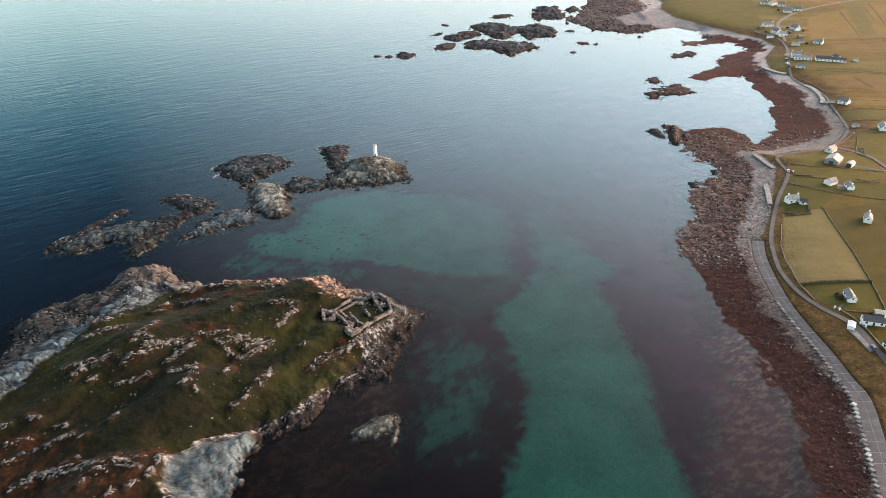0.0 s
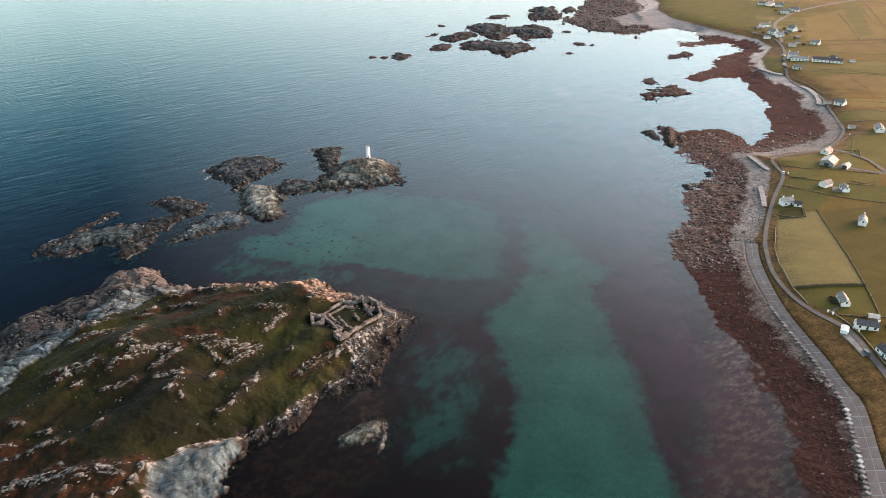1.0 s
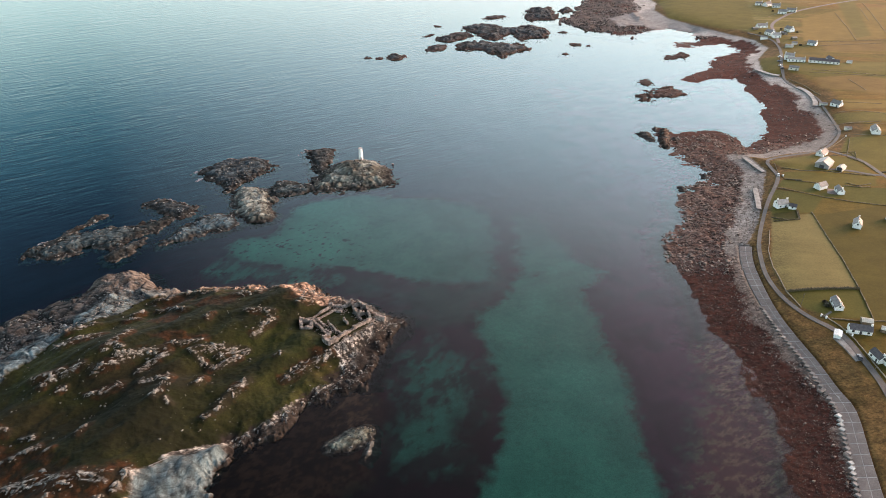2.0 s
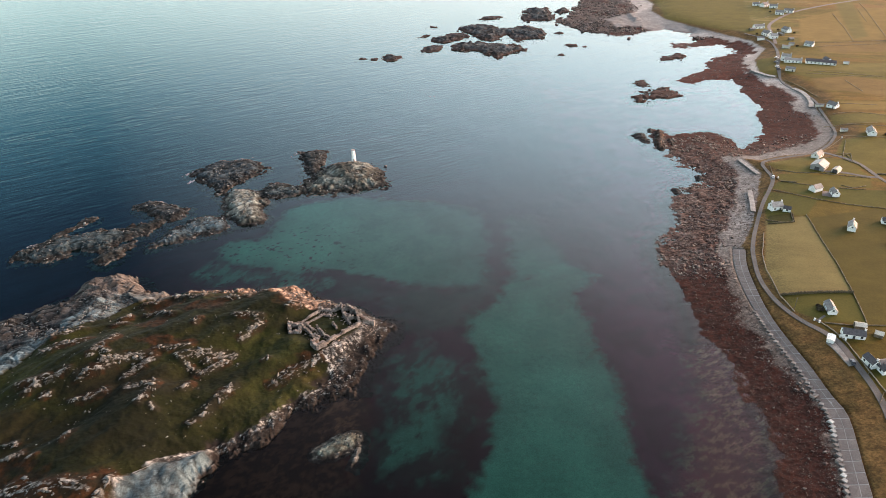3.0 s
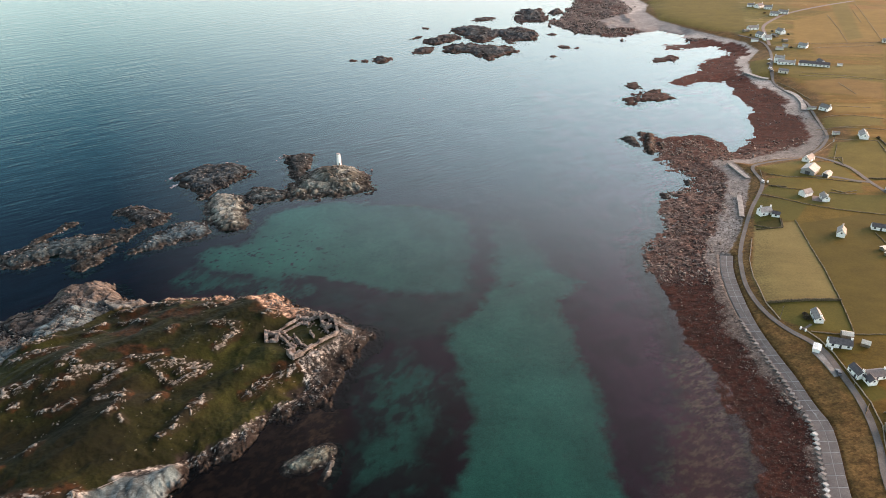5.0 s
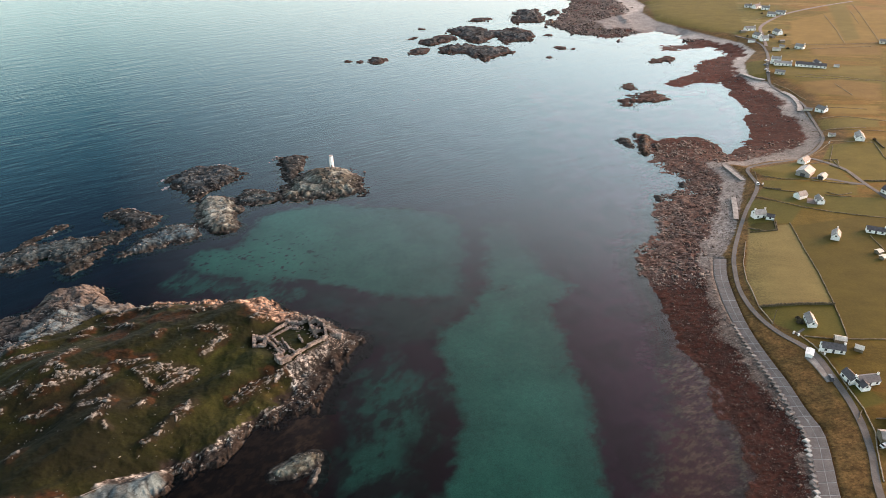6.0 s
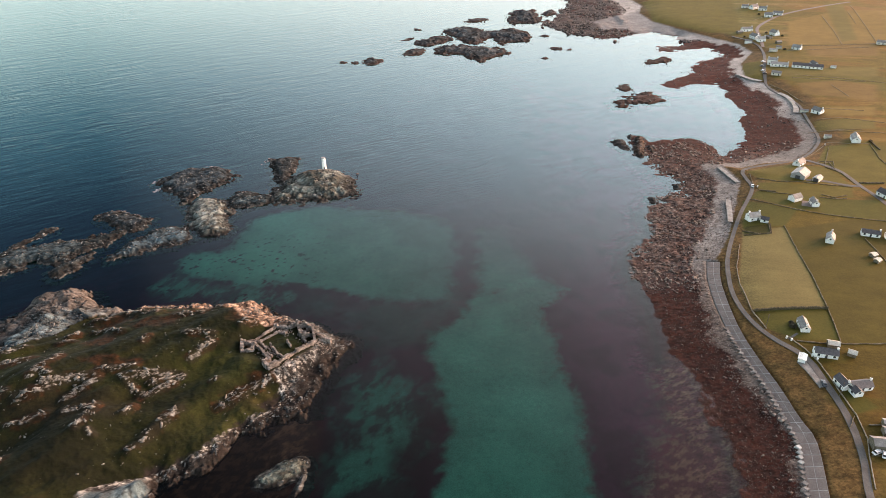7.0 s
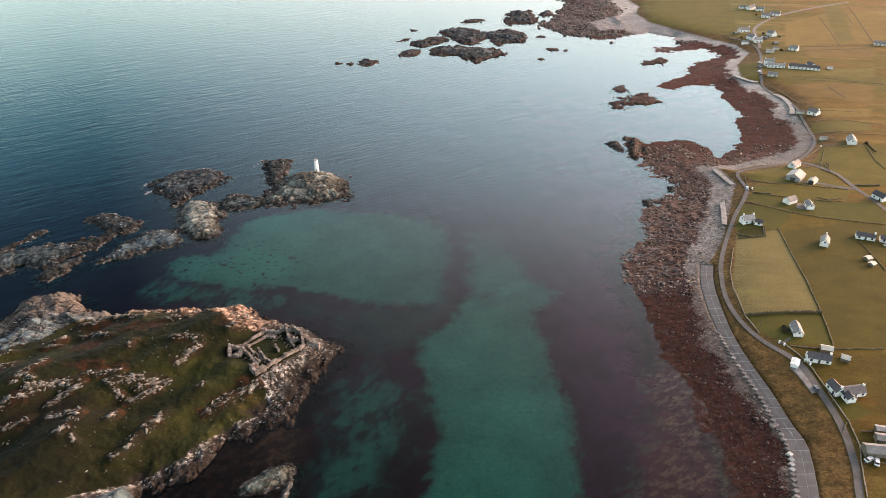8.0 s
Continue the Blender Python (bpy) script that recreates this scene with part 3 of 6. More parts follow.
def build_mainland():
    x, y = fan(105, 2600, 1.0024, 0.09, 1.0, 0.0022, ((), [1.05, 1.15, 1.3, 1.6, 2.2, 3.2, 5]))
    z, dw, dk, dg = mainland(x, y)
    rocky = step(315, 350, y) * step(530, 480, y) * step(0, -4, dk)
    rough = np.where(dk < 0, 0.25 + 0.3 * rocky, 0.25) * step(0.5, -1.5, dg)
    r1, e1 = blocks(x / 6, y / 4.5, 44)
    r2, e2 = blocks(x / 2.6, y / 2.6, 47)
    crack = np.maximum(step(0.2, 0.02, e1), 0.7 * step(0.25, 0.03, e2))
    z = z + rough * step(-2, 3, dw) * ((ridged(x / 4, y / 4, 4, 41) - 0.5) * 1.6 + (vnoise(x / 1.3, y / 1.3, 5) - 0.5))
    z = z + rocky * step(-4, 1, dw) * (0.95 * (r1 - 0.4) + 0.5 * (r2 - 0.5) - 0.35 * crack)
    crag = step(780, 840, y) * step(340, 250, x) * step(0, -6, dg)
    z = z + crag * step(3, -4, dk) * step(0, 14, dw) * (2.6 * ridged(x / 22, y / 34, 4, 45) ** 1.5 - 0.6 + 2.6 * (fbm(x / 6, y / 11, 4, 46, 0.65) - 0.5))
    kelp = blend(tones(0.050, 0.0155, 0.0098), tones(0.030, 0.011, 0.008), step(0.4, 0.6, fbm(x / 2.5, y / 2.5, 5, 51, 0.65)))
    bare = np.maximum(rocky * 0.85 * step(0.40, 0.54, fbm(x / 6, y / 6, 5, 52, 0.65)) * (0.1 + 0.9 * r2 ** 1.5) * (1 - 0.9 * crack), step(0.68, 0.76, fbm(x / 1.6, y / 1.6, 3, 53)) * 0.12)
    kelp = blend(kelp, np.broadcast_to(tones(0.145, 0.112, 0.102), kelp.shape), bare * step(-0.5, 2.0, dw))
    kelp = blend(kelp, kelp * tones(1.40, 2.0, 2.25), rocky)
    kelp = blend(kelp, tones(0.080, 0.061, 0.053) * (0.35 + 1.3 * fbm(x / 3, y / 3, 4, 35, 0.7))[..., None], 0.65 * rocky * step(60, 15, dw))
    # weed beyond y 540 lightened: distance haze put into its colour
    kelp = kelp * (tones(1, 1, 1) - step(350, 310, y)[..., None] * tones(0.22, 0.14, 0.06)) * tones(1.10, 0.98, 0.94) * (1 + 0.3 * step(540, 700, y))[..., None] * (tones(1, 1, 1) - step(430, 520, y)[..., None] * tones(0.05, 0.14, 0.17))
    kelp = blend(kelp, np.broadcast_to(tones(0.085, 0.062, 0.056), kelp.shape) * (0.4 + 1.0 * fbm(x / 8, y / 8, 4, 48))[..., None], crag * step(0.38, 0.50, fbm(x / 22, y / 14, 4, 49, 0.6)))
    kelp = blend(kelp, np.broadcast_to(tones(0.088, 0.072, 0.067), kelp.shape) * (0.55 + 0.8 * fbm(x / 5, y / 9, 4, 43, 0.7))[..., None], 0.7 * crag * step(0.40, 0.60, fbm(x / 16, y / 22, 4, 42, 0.6) + 0.25 * step(870, 930, y) - 0.1) * (1 - step(-8, 8, inside(np.array(POINT_WEED, float), x, y))))
    shingle = blend(tones(0.105, 0.094, 0.088), tones(0.205, 0.190, 0.178), step(0.25, 0.75, fbm(x / 1.6, y / 1.6, 4, 54, 0.75)))
    shingle = blend(shingle, tones(0.165, 0.152, 0.143) * (0.75 + 0.5 * fbm(x / 9, y / 9, 3, 37))[..., None], step(420, 560, y))
    # far shingle brightened too, carrying the same haze in its colour
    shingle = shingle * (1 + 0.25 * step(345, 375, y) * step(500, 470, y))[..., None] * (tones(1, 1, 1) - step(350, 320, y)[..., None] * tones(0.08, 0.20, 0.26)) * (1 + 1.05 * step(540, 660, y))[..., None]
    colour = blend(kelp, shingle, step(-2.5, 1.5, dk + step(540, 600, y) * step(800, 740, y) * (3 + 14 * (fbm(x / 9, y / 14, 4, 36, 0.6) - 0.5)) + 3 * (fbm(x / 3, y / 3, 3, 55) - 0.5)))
    strand = step(-5, 5, inside(np.array(BEACH, float), x, y) + 14 * (fbm(x / 15, y / 20, 4, 39) - 0.5))
    colour = blend(colour, np.broadcast_to(tones(0.225, 0.21, 0.205), colour.shape) * (0.85 + 0.3 * fbm(x / 20, y / 12, 4, 38))[..., None], 0.9 * strand)
    band = fbm(x / 130, (y + 0.25 * x) / 11, 4, 56, 0.6)
    patch = fbm(x / 70, y / 45, 4, 58)
    olive = blend(tones(0.078, 0.062, 0.017), tones(0.105, 0.082, 0.024), fbm(x / 9, y / 6, 4, 62))
    orange = blend(tones(0.130, 0.076, 0.026), tones(0.110, 0.072, 0.025), fbm(x / 12, y / 7, 4, 57))
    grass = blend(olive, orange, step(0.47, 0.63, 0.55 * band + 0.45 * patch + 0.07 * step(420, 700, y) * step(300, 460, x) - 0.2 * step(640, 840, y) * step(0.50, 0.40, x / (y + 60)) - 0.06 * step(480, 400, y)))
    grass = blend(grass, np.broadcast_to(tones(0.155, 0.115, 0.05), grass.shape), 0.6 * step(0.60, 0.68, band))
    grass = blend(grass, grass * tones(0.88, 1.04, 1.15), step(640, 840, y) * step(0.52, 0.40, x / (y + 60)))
    # distance haze put into the far pasture's colour: paler and bluer
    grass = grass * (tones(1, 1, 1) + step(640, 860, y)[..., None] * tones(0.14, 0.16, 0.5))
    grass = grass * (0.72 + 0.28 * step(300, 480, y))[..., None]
    verge = blend(tones(0.110, 0.068, 0.037), tones(0.072, 0.049, 0.026), step(0.35, 0.65, fbm(x / 5, y / 5, 5, 59, 0.65)))
    grass = blend(grass, verge, step(22, 12, dg))
    tilled = np.zeros(x.shape)
    for line, tone, soft in FIELDS:
        d = inside(np.array(line, float), x, y)
        tilled = np.maximum(tilled, step(-soft, soft, d))
        grass = blend(grass, np.array(tone, float) * (0.82 + 0.36 * fbm(x / 14, y / 9, 5, 60, 0.6))[..., None], step(-soft, soft, d))
    colour = blend(colour, bed_tone(x, y, step(500, 800, y)), step(0.5, -2.0, dw))
    grass = grass * tones(1.24, 1.10, 0.70) * (1 + (1 - 0.6 * tilled) * 0.24 * (-0.5 + step(0.3, 0.7, fbm(x / 9, (y + 0.2 * x) / 3.5, 5, 63, 0.7))))[..., None]
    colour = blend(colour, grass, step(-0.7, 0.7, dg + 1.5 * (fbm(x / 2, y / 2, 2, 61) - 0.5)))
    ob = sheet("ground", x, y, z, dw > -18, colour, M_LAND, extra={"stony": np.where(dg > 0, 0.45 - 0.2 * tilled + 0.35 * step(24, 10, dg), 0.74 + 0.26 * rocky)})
    tagged(ob, "coastal pasture above a shingle beach and red-brown weed-covered rocks", "ground", kind="structure")


def ribbon(name, line, width, lift, material, label, category, gap=3.0):
    """A paved strip that follows the ground."""
    p = along(rounded(line, False, 2), gap)
    d = np.gradient(p, axis=0)
    d /= np.hypot(d[:, 0], d[:, 1])[:, None]
    nrm = np.stack([-d[:, 1], d[:, 0]], 1)
    bm = bmesh.new()
    zc = mainland(p[:, 0], p[:, 1])[0] + lift
    w = width / 2 * (1 + 0.12 * (vnoise(p[:, 0] / 9, p[:, 1] / 9, 4) - 0.5))
    rows = []
    for k in range(len(p)):
        a, b = p[k] - nrm[k] * w[k], p[k] + nrm[k] * w[k]
        rows.append([bm.verts.new((*a, zc[k] - 0.6)), bm.verts.new((*a, zc[k])), bm.verts.new((*p[k], zc[k] + 0.05)), bm.verts.new((*b, zc[k])), bm.verts.new((*b, zc[k] - 0.6))])
    for r, s in zip(rows, rows[1:]):
        for k in range(4):
            bm.faces.new((r[k], r[k + 1], s[k + 1], s[k]))
    ob = part(name, bm, material)
    return tagged(ob, label, category, kind="structure")


# ================= island and skerries =================
SLAB = [(-128,179),(-122,183),(-111,188),(-102,194),(-100,190),(-101,181),(-101,170),(-101,159),(-104,146),(-118,150),(-117,158),(-126,161),(-130,167),(-129,174)]
FORT = [(-80, 271), (-70, 285), (-57, 288), (-48, 281), (-47, 274), (-62, 257), (-67, 256)]
OUTCROPS = [(-165,240,-160,254),(-163,243,-158,241),(-167,228,-154,236),(-158,236,-139,244),(-148,230,-138,241),(-144,222,-132,225),(-139,246,-126,250),(-125,245,-105,250),(-116,235,-107,245),(-116,243,-108,248),(-128,243,-118,236),(-83,233,-65,249),(-112,205,-107,211),(-108,211,-99,228),(-103,258,-96,270),(-89,244,-87,246),(-186,220,-183,225),(-178,218,-176,220),(-179,226,-172,231)]
OUTCROPS_WEST = [(-166,216,-162,217),(-160,217,-152,222),(-134,211,-132,222),(-129,211,-127,210),(-192,247,-175,256),(-192,258,-182,265),(-193,224,-181,228),(-120,223,-118,228),(-205,192,-202,194),(-199,184,-190,188),(-194,175,-188,180),(-185,181,-180,183),(-168,185,-166,186),(-179,185,-173,188),(-196,198,-190,196),(-180,169,-170,171)]
OUTCROPS_FAR = [(-170,171,-138,171),(-134,166,-132,175),(-155,167,-151,169),(-146,154,-144,157),(-140,160,-137,163),(-186,163,-180,167),(-157,160,-156,162),(-173,167,-171,169),(-183,194,-179,195),(-159,193,-157,199),(-158,282,-151,284),(-151,282,-142,278),(-127,267,-126,271),(-168,277,-165,280),(-120,291,-107,293),(-109,274,-97,274),(-169,270,-164,273),(-88,304,-75,291),(-85,281,-79,286),(-163,292,-155,294),(-148,299,-131,296)]
TURF_EDGE = [(-222,198),(-215,211),(-211,218),(-208,227),(-204,241),(-198,252),(-190,260),(-181,275),(-174,287),(-168,295),(-160,302),(-146,302),(-130,303),(-118,304),(-102,301),(-90,292),(-82,287),(-73,287),(-62,284),(-53,282),(-48,275),(-56,268),(-61,259),(-65,252),(-62,250),(-59,242),(-61,236),(-69,228),(-78,218),(-81,212),(-86,206),(-93,203),(-100,200),(-104,195),(-116,189),(-122,183),(-126,179),(-131,174),(-130,167),(-126,159),(-122,150),(-131,140),(-176,132),(-227,160)]
HEATH = [(-214,182),(-203,189),(-191,191),(-167,188),(-159,180),(-172,178),(-150,175),(-133,181),(-129,174),(-132,165),(-133,156),(-158,144),(-200,146)]


def island_z(x, y):
    d = inside(ISLAND, x, y) + 13 * (fbm(x / 10, y / 10, 5, 71, 0.62) - 0.5) + 5 * (fbm(x / 2.4, y / 2.4, 3, 77, 0.7) - 0.5)
    rough = d
    d = inside(ISLAND, x, y) + 13 * (fbm(x / 10, y / 10, 3, 71, 0.5) - 0.5)
    d = rough + (d - rough) * step(0.5, 5, d)
    flank = step(-34, -6, ((x + 32) * 90 - (y - 277) * 69) / 113)
    westward = step(-160, -185, x - 0.35 * (y - 270)) * step(185, 215, y) * step(318, 296, y)
    low = 5 + 12 * np.maximum(flank, westward)
    z = np.where(d < 0, 0.35 * d, 6.5 * (1 - np.exp(-np.maximum(d, 0) / low)) + 6 * (1 - np.exp(-np.maximum(d, 0) / 32)))
    z = z + step(4, 25, d) * 13 * (fbm((0.67 * x + 0.74 * y) / 55, (0.67 * y - 0.74 * x) / 24, 4, 72, 0.42) - 0.5)
    z = z + step(2, 20, d) * 5.5 * np.exp(-((x + 162) / 26) ** 2 - ((y - 236) / 22) ** 2) - step(1, 6, d) * 3.2 * np.exp(-((x + 56) / 12) ** 2 - ((y - 247) / 12) ** 2)
    z = z + step(-3, 5, inside(np.array(SLAB, float), x, y)) * step(-1, 5, d) * (0.16 * (x + 113) + 0.30 * (y - 174))
    flat = step(-9, 1, inside(np.array(FORT, float), x, y))
    return z + (np.maximum(7.2, z * 0.3 + 4.7) - z) * flat, d


def island_turf(x, y, near, heathy):
    """The colours of the islet's turf: dark hollows, greener flanks, rust-brown heather and worn banks."""
    mott = fbm(x / 3, y / 3, 4, 88, 0.65)
    grass = blend(tones(0.0105, 0.0125, 0.0032), tones(0.021, 0.0225, 0.0056), step(0.36, 0.64, fbm(x / 13, y / 13, 5, 87, 0.6)))
    for cx, cy, rx, ry, tone in GREENS:
        m = np.exp(-((x - cx) / rx) ** 2 - ((y - cy) / ry) ** 2)
        grass = blend(grass, np.array(tone, float) * (0.75 + 0.5 * mott)[..., None], 0.8 * step(0.2, 0.8, m + 0.5 * (fbm(x / 9, y / 9, 4, 79, 0.6) - 0.5)))
    rust = blend(tones(0.060, 0.023, 0.0085), tones(0.015, 0.010, 0.0048), step(0.32, 0.66, mott))
    grass = blend(grass, rust, heathy)
    bank = step(0.22, 0.7, near + 0.5 * (fbm(x / 5, y / 5, 4, 96) - 0.5)) * (1 - 0.6 * heathy)
    grass = blend(grass, np.broadcast_to(tones(0.0205, 0.0165, 0.0105), grass.shape), 0.65 * bank)
    tuft = step(0.35, 0.7, fbm(x / 1.1, y / 0.9, 3, 74, 0.7))
    return grass * (0.52 + 0.28 * tuft)[..., None]


# centre, reach and tone of the greener, darker and browner stretches of turf;
# the near-black tone in the central hollow also holds its shade
GREENS = ((-196, 236, 12, 24, (0.027, 0.031, 0.0065)), (-184, 256, 12, 14, (0.024, 0.028, 0.006)), (-82, 226, 17, 13, (0.036, 0.038, 0.0092)), (-92, 254, 22, 14, (0.032, 0.036, 0.0080)), (-70, 240, 9, 8, (0.040, 0.034, 0.0090)), (-112, 208, 18, 9, (0.018, 0.019, 0.0046)), (-140, 192, 30, 9, (0.010, 0.0105, 0.0036)), (-170, 196, 22, 9, (0.0135, 0.0125, 0.0046)), (-62, 272, 12, 12, (0.026, 0.029, 0.007)), (-145, 205, 26, 11, (0.0085, 0.0095, 0.0034)), (-150, 226, 34, 12, (0.0145, 0.0125, 0.0062)), (-190, 203, 24, 10, (0.019, 0.0165, 0.0062)), (-140, 268, 14, 9, (0.0105, 0.0125, 0.0032)))
RUSTY = ((-136, 252, 17, 4.5), (-152, 291, 13, 8), (-82, 290, 11, 9), (-112, 297, 16, 5), (-150, 272, 9, 7), (-70, 249, 7, 3.5), (-128, 285, 14, 6))


def outcrop_share(x, y):
    """How near a point lies to one of the ribs of bare rock in the turf."""
    near = np.zeros(x.shape)
    for ax, ay, bx, by in OUTCROPS + OUTCROPS_WEST + OUTCROPS_FAR:
        ex, ey = bx - ax, by - ay
        t = np.clip(((x - ax) * ex + (y - ay) * ey) / (ex * ex + ey * ey), 0, 1)
        near = np.maximum(near, np.exp(-(np.hypot(x - ax - t * ex, y - ay - t * ey) / (1.7 + 0.07 * math.hypot(ex, ey))) ** 2))
    return near


def build_island():
    x, y = np.meshgrid(np.arange(-292, -25, 0.42), np.arange(114, 336, 0.42))
    z, d = island_z(x, y)
    fort = step(-3, 0, inside(np.array(FORT, float), x, y))
    bearing = np.radians(18 + 30 * step(-155, -108, x))
    c, s = np.cos(bearing), np.sin(bearing)
    u, v = (x + 125) * c + (y - 225) * s, -(x + 125) * s + (y - 225) * c
    near = outcrop_share(x, y)
    fleck = 0.5 * ridged(u / 7, v / 1.9, 4, 81) + 0.5 * fbm(u / 2.4, v / 0.8, 4, 82, 0.75)
    dotted = step(0.37, 0.50, fbm(x / 1.7, y / 1.3, 3, 76, 0.7))
    out = dotted * step(0.05, 0.10, fleck - 0.81 + 0.31 * near) * step(2, 7, d) * (1 - fort)
    turf = inside(np.array(TURF_EDGE, float), x, y)
    turf = turf + 6.5 * (fbm(u / 8, v / 4, 5, 84, 0.62) - 0.5) + 2.0 * (fbm(x / 1.6, y / 1.6, 2, 73) - 0.5)
    shore = step(0.7, -0.7, turf) * (1 - fort)
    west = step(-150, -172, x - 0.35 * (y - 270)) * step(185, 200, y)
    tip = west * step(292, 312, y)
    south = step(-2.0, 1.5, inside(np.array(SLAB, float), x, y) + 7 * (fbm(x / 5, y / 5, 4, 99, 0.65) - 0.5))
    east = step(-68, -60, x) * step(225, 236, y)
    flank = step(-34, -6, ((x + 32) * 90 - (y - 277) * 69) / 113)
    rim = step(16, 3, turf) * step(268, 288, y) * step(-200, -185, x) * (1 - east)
    rock = np.maximum(out, shore)
    r1, e1 = blocks(u / 7, v / 4.2, 95)
    r2, e2 = blocks(u / 2.8, v / 1.7, 97)
    crack = np.maximum(step(0.2, 0.02, e1), 0.6 * step(0.22, 0.02, e2))
    jag = 0.5 * (ridged(u / 9, v / 6, 4, 85) - 0.5) + 0.45 * (r1 - 0.5) + 0.2 * (r2 - 0.5) - 0.15 * crack
    r0, e0 = blocks(x / 17, y / 12, 93)
    jag = jag + west * (1.3 * (r0 - 0.45) - 0.3 * step(0.16, 0.02, e0))
    jag = jag * (1 - np.maximum(0.8 * south, np.maximum(0.0 * west, 0.3 * east)) * shore)
    z = z + shore * step(-2, 2, d) * (jag * (2.4 - 0.8 * flank) + 0.3) + 1.3 * near * step(3, 10, d) * (1 - fort) + out * (1 - shore) * (0.12 + 0.5 * np.maximum(jag, 0))
    z = z + (1 - rock) * (0.65 * (fbm(x / 4, y / 4, 4, 86) - 0.5) + 0.25 * (fbm(x / 1.2, y / 1.2, 2, 80) - 0.5))
    heathy = 0.9 * step(-3, 3, inside(np.array(HEATH, float), x, y) + 12 * (fbm(x / 8, y / 8, 4, 94, 0.6) - 0.5))
    for cx, cy, rx, ry in RUSTY:
        m = np.exp(-((x - cx) / rx) ** 2 - ((y - cy) / ry) ** 2)
        heathy = np.maximum(heathy, 0.85 * step(0.35, 0.7, m + 0.7 * (fbm(x / 5, y / 5, 4, 93, 0.65) - 0.5)))
    heathy = np.maximum(heathy, 0.8 * step(0.06, 0.3, near) * step(0.46, 0.60, fbm(x / 7, y / 7, 4, 58, 0.6)))
    grass = island_turf(x, y, near, heathy)
    stone = blend(tones(0.10, 0.088, 0.08), tones(0.30, 0.27, 0.25), step(0.38, 0.60, fbm(u / 3, v / 1.3, 5, 90, 0.7)))
    stone = stone * ((0.5 + 0.7 * r2) * (1 - 0.7 * crack))[..., None]
    lichen = tones(0.275, 0.262, 0.235) * ((0.5 + 0.5 * r2) * (1 - 0.5 * crack) * (0.55 + 0.9 * fbm(x / 1.1, y / 0.9, 3, 75, 0.7)))[..., None]
    stone = blend(stone, lichen, 0.85 * out * (1 - shore))
    # warm sunlight and orange lichen put into the rim's stone, faintly along all shores
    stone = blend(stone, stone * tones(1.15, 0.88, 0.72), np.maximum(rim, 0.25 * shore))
    # pale south slab: the blue of its shade is put into the rock colour
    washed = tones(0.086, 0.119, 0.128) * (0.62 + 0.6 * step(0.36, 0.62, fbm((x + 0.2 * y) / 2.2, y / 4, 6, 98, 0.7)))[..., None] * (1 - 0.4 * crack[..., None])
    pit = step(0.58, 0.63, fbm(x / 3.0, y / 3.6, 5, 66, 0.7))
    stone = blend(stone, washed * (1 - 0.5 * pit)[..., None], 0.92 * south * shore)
    outer = step(8, 19, -turf + 9 * (fbm(u / 7, v / 4, 4, 65) - 0.5)) * (1 - 0.3 * tip)
    # the west band's blue shade is put into the rock colour as well
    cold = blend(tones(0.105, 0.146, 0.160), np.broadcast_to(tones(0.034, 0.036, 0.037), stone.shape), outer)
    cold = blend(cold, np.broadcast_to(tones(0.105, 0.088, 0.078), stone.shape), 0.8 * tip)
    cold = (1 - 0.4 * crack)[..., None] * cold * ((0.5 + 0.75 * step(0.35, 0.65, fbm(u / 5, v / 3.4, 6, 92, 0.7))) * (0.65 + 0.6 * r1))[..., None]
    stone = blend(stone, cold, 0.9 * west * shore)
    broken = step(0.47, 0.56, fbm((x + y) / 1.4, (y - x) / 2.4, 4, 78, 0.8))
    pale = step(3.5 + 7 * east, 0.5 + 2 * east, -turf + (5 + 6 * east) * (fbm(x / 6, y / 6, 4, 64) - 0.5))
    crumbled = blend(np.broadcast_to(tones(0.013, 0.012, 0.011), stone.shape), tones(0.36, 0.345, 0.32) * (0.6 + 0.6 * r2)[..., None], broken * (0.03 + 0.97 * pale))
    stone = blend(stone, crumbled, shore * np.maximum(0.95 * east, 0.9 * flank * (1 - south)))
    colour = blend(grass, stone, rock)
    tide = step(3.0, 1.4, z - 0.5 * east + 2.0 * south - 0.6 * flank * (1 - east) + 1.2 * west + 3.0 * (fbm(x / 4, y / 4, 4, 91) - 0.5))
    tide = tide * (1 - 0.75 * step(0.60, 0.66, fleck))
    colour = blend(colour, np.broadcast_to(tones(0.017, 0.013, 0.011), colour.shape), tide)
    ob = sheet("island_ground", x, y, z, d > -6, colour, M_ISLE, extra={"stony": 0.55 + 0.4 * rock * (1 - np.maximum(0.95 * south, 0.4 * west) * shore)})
    tagged(ob, "rocky islet with dark turf, heather and pale outcrops", "island", kind="structure")


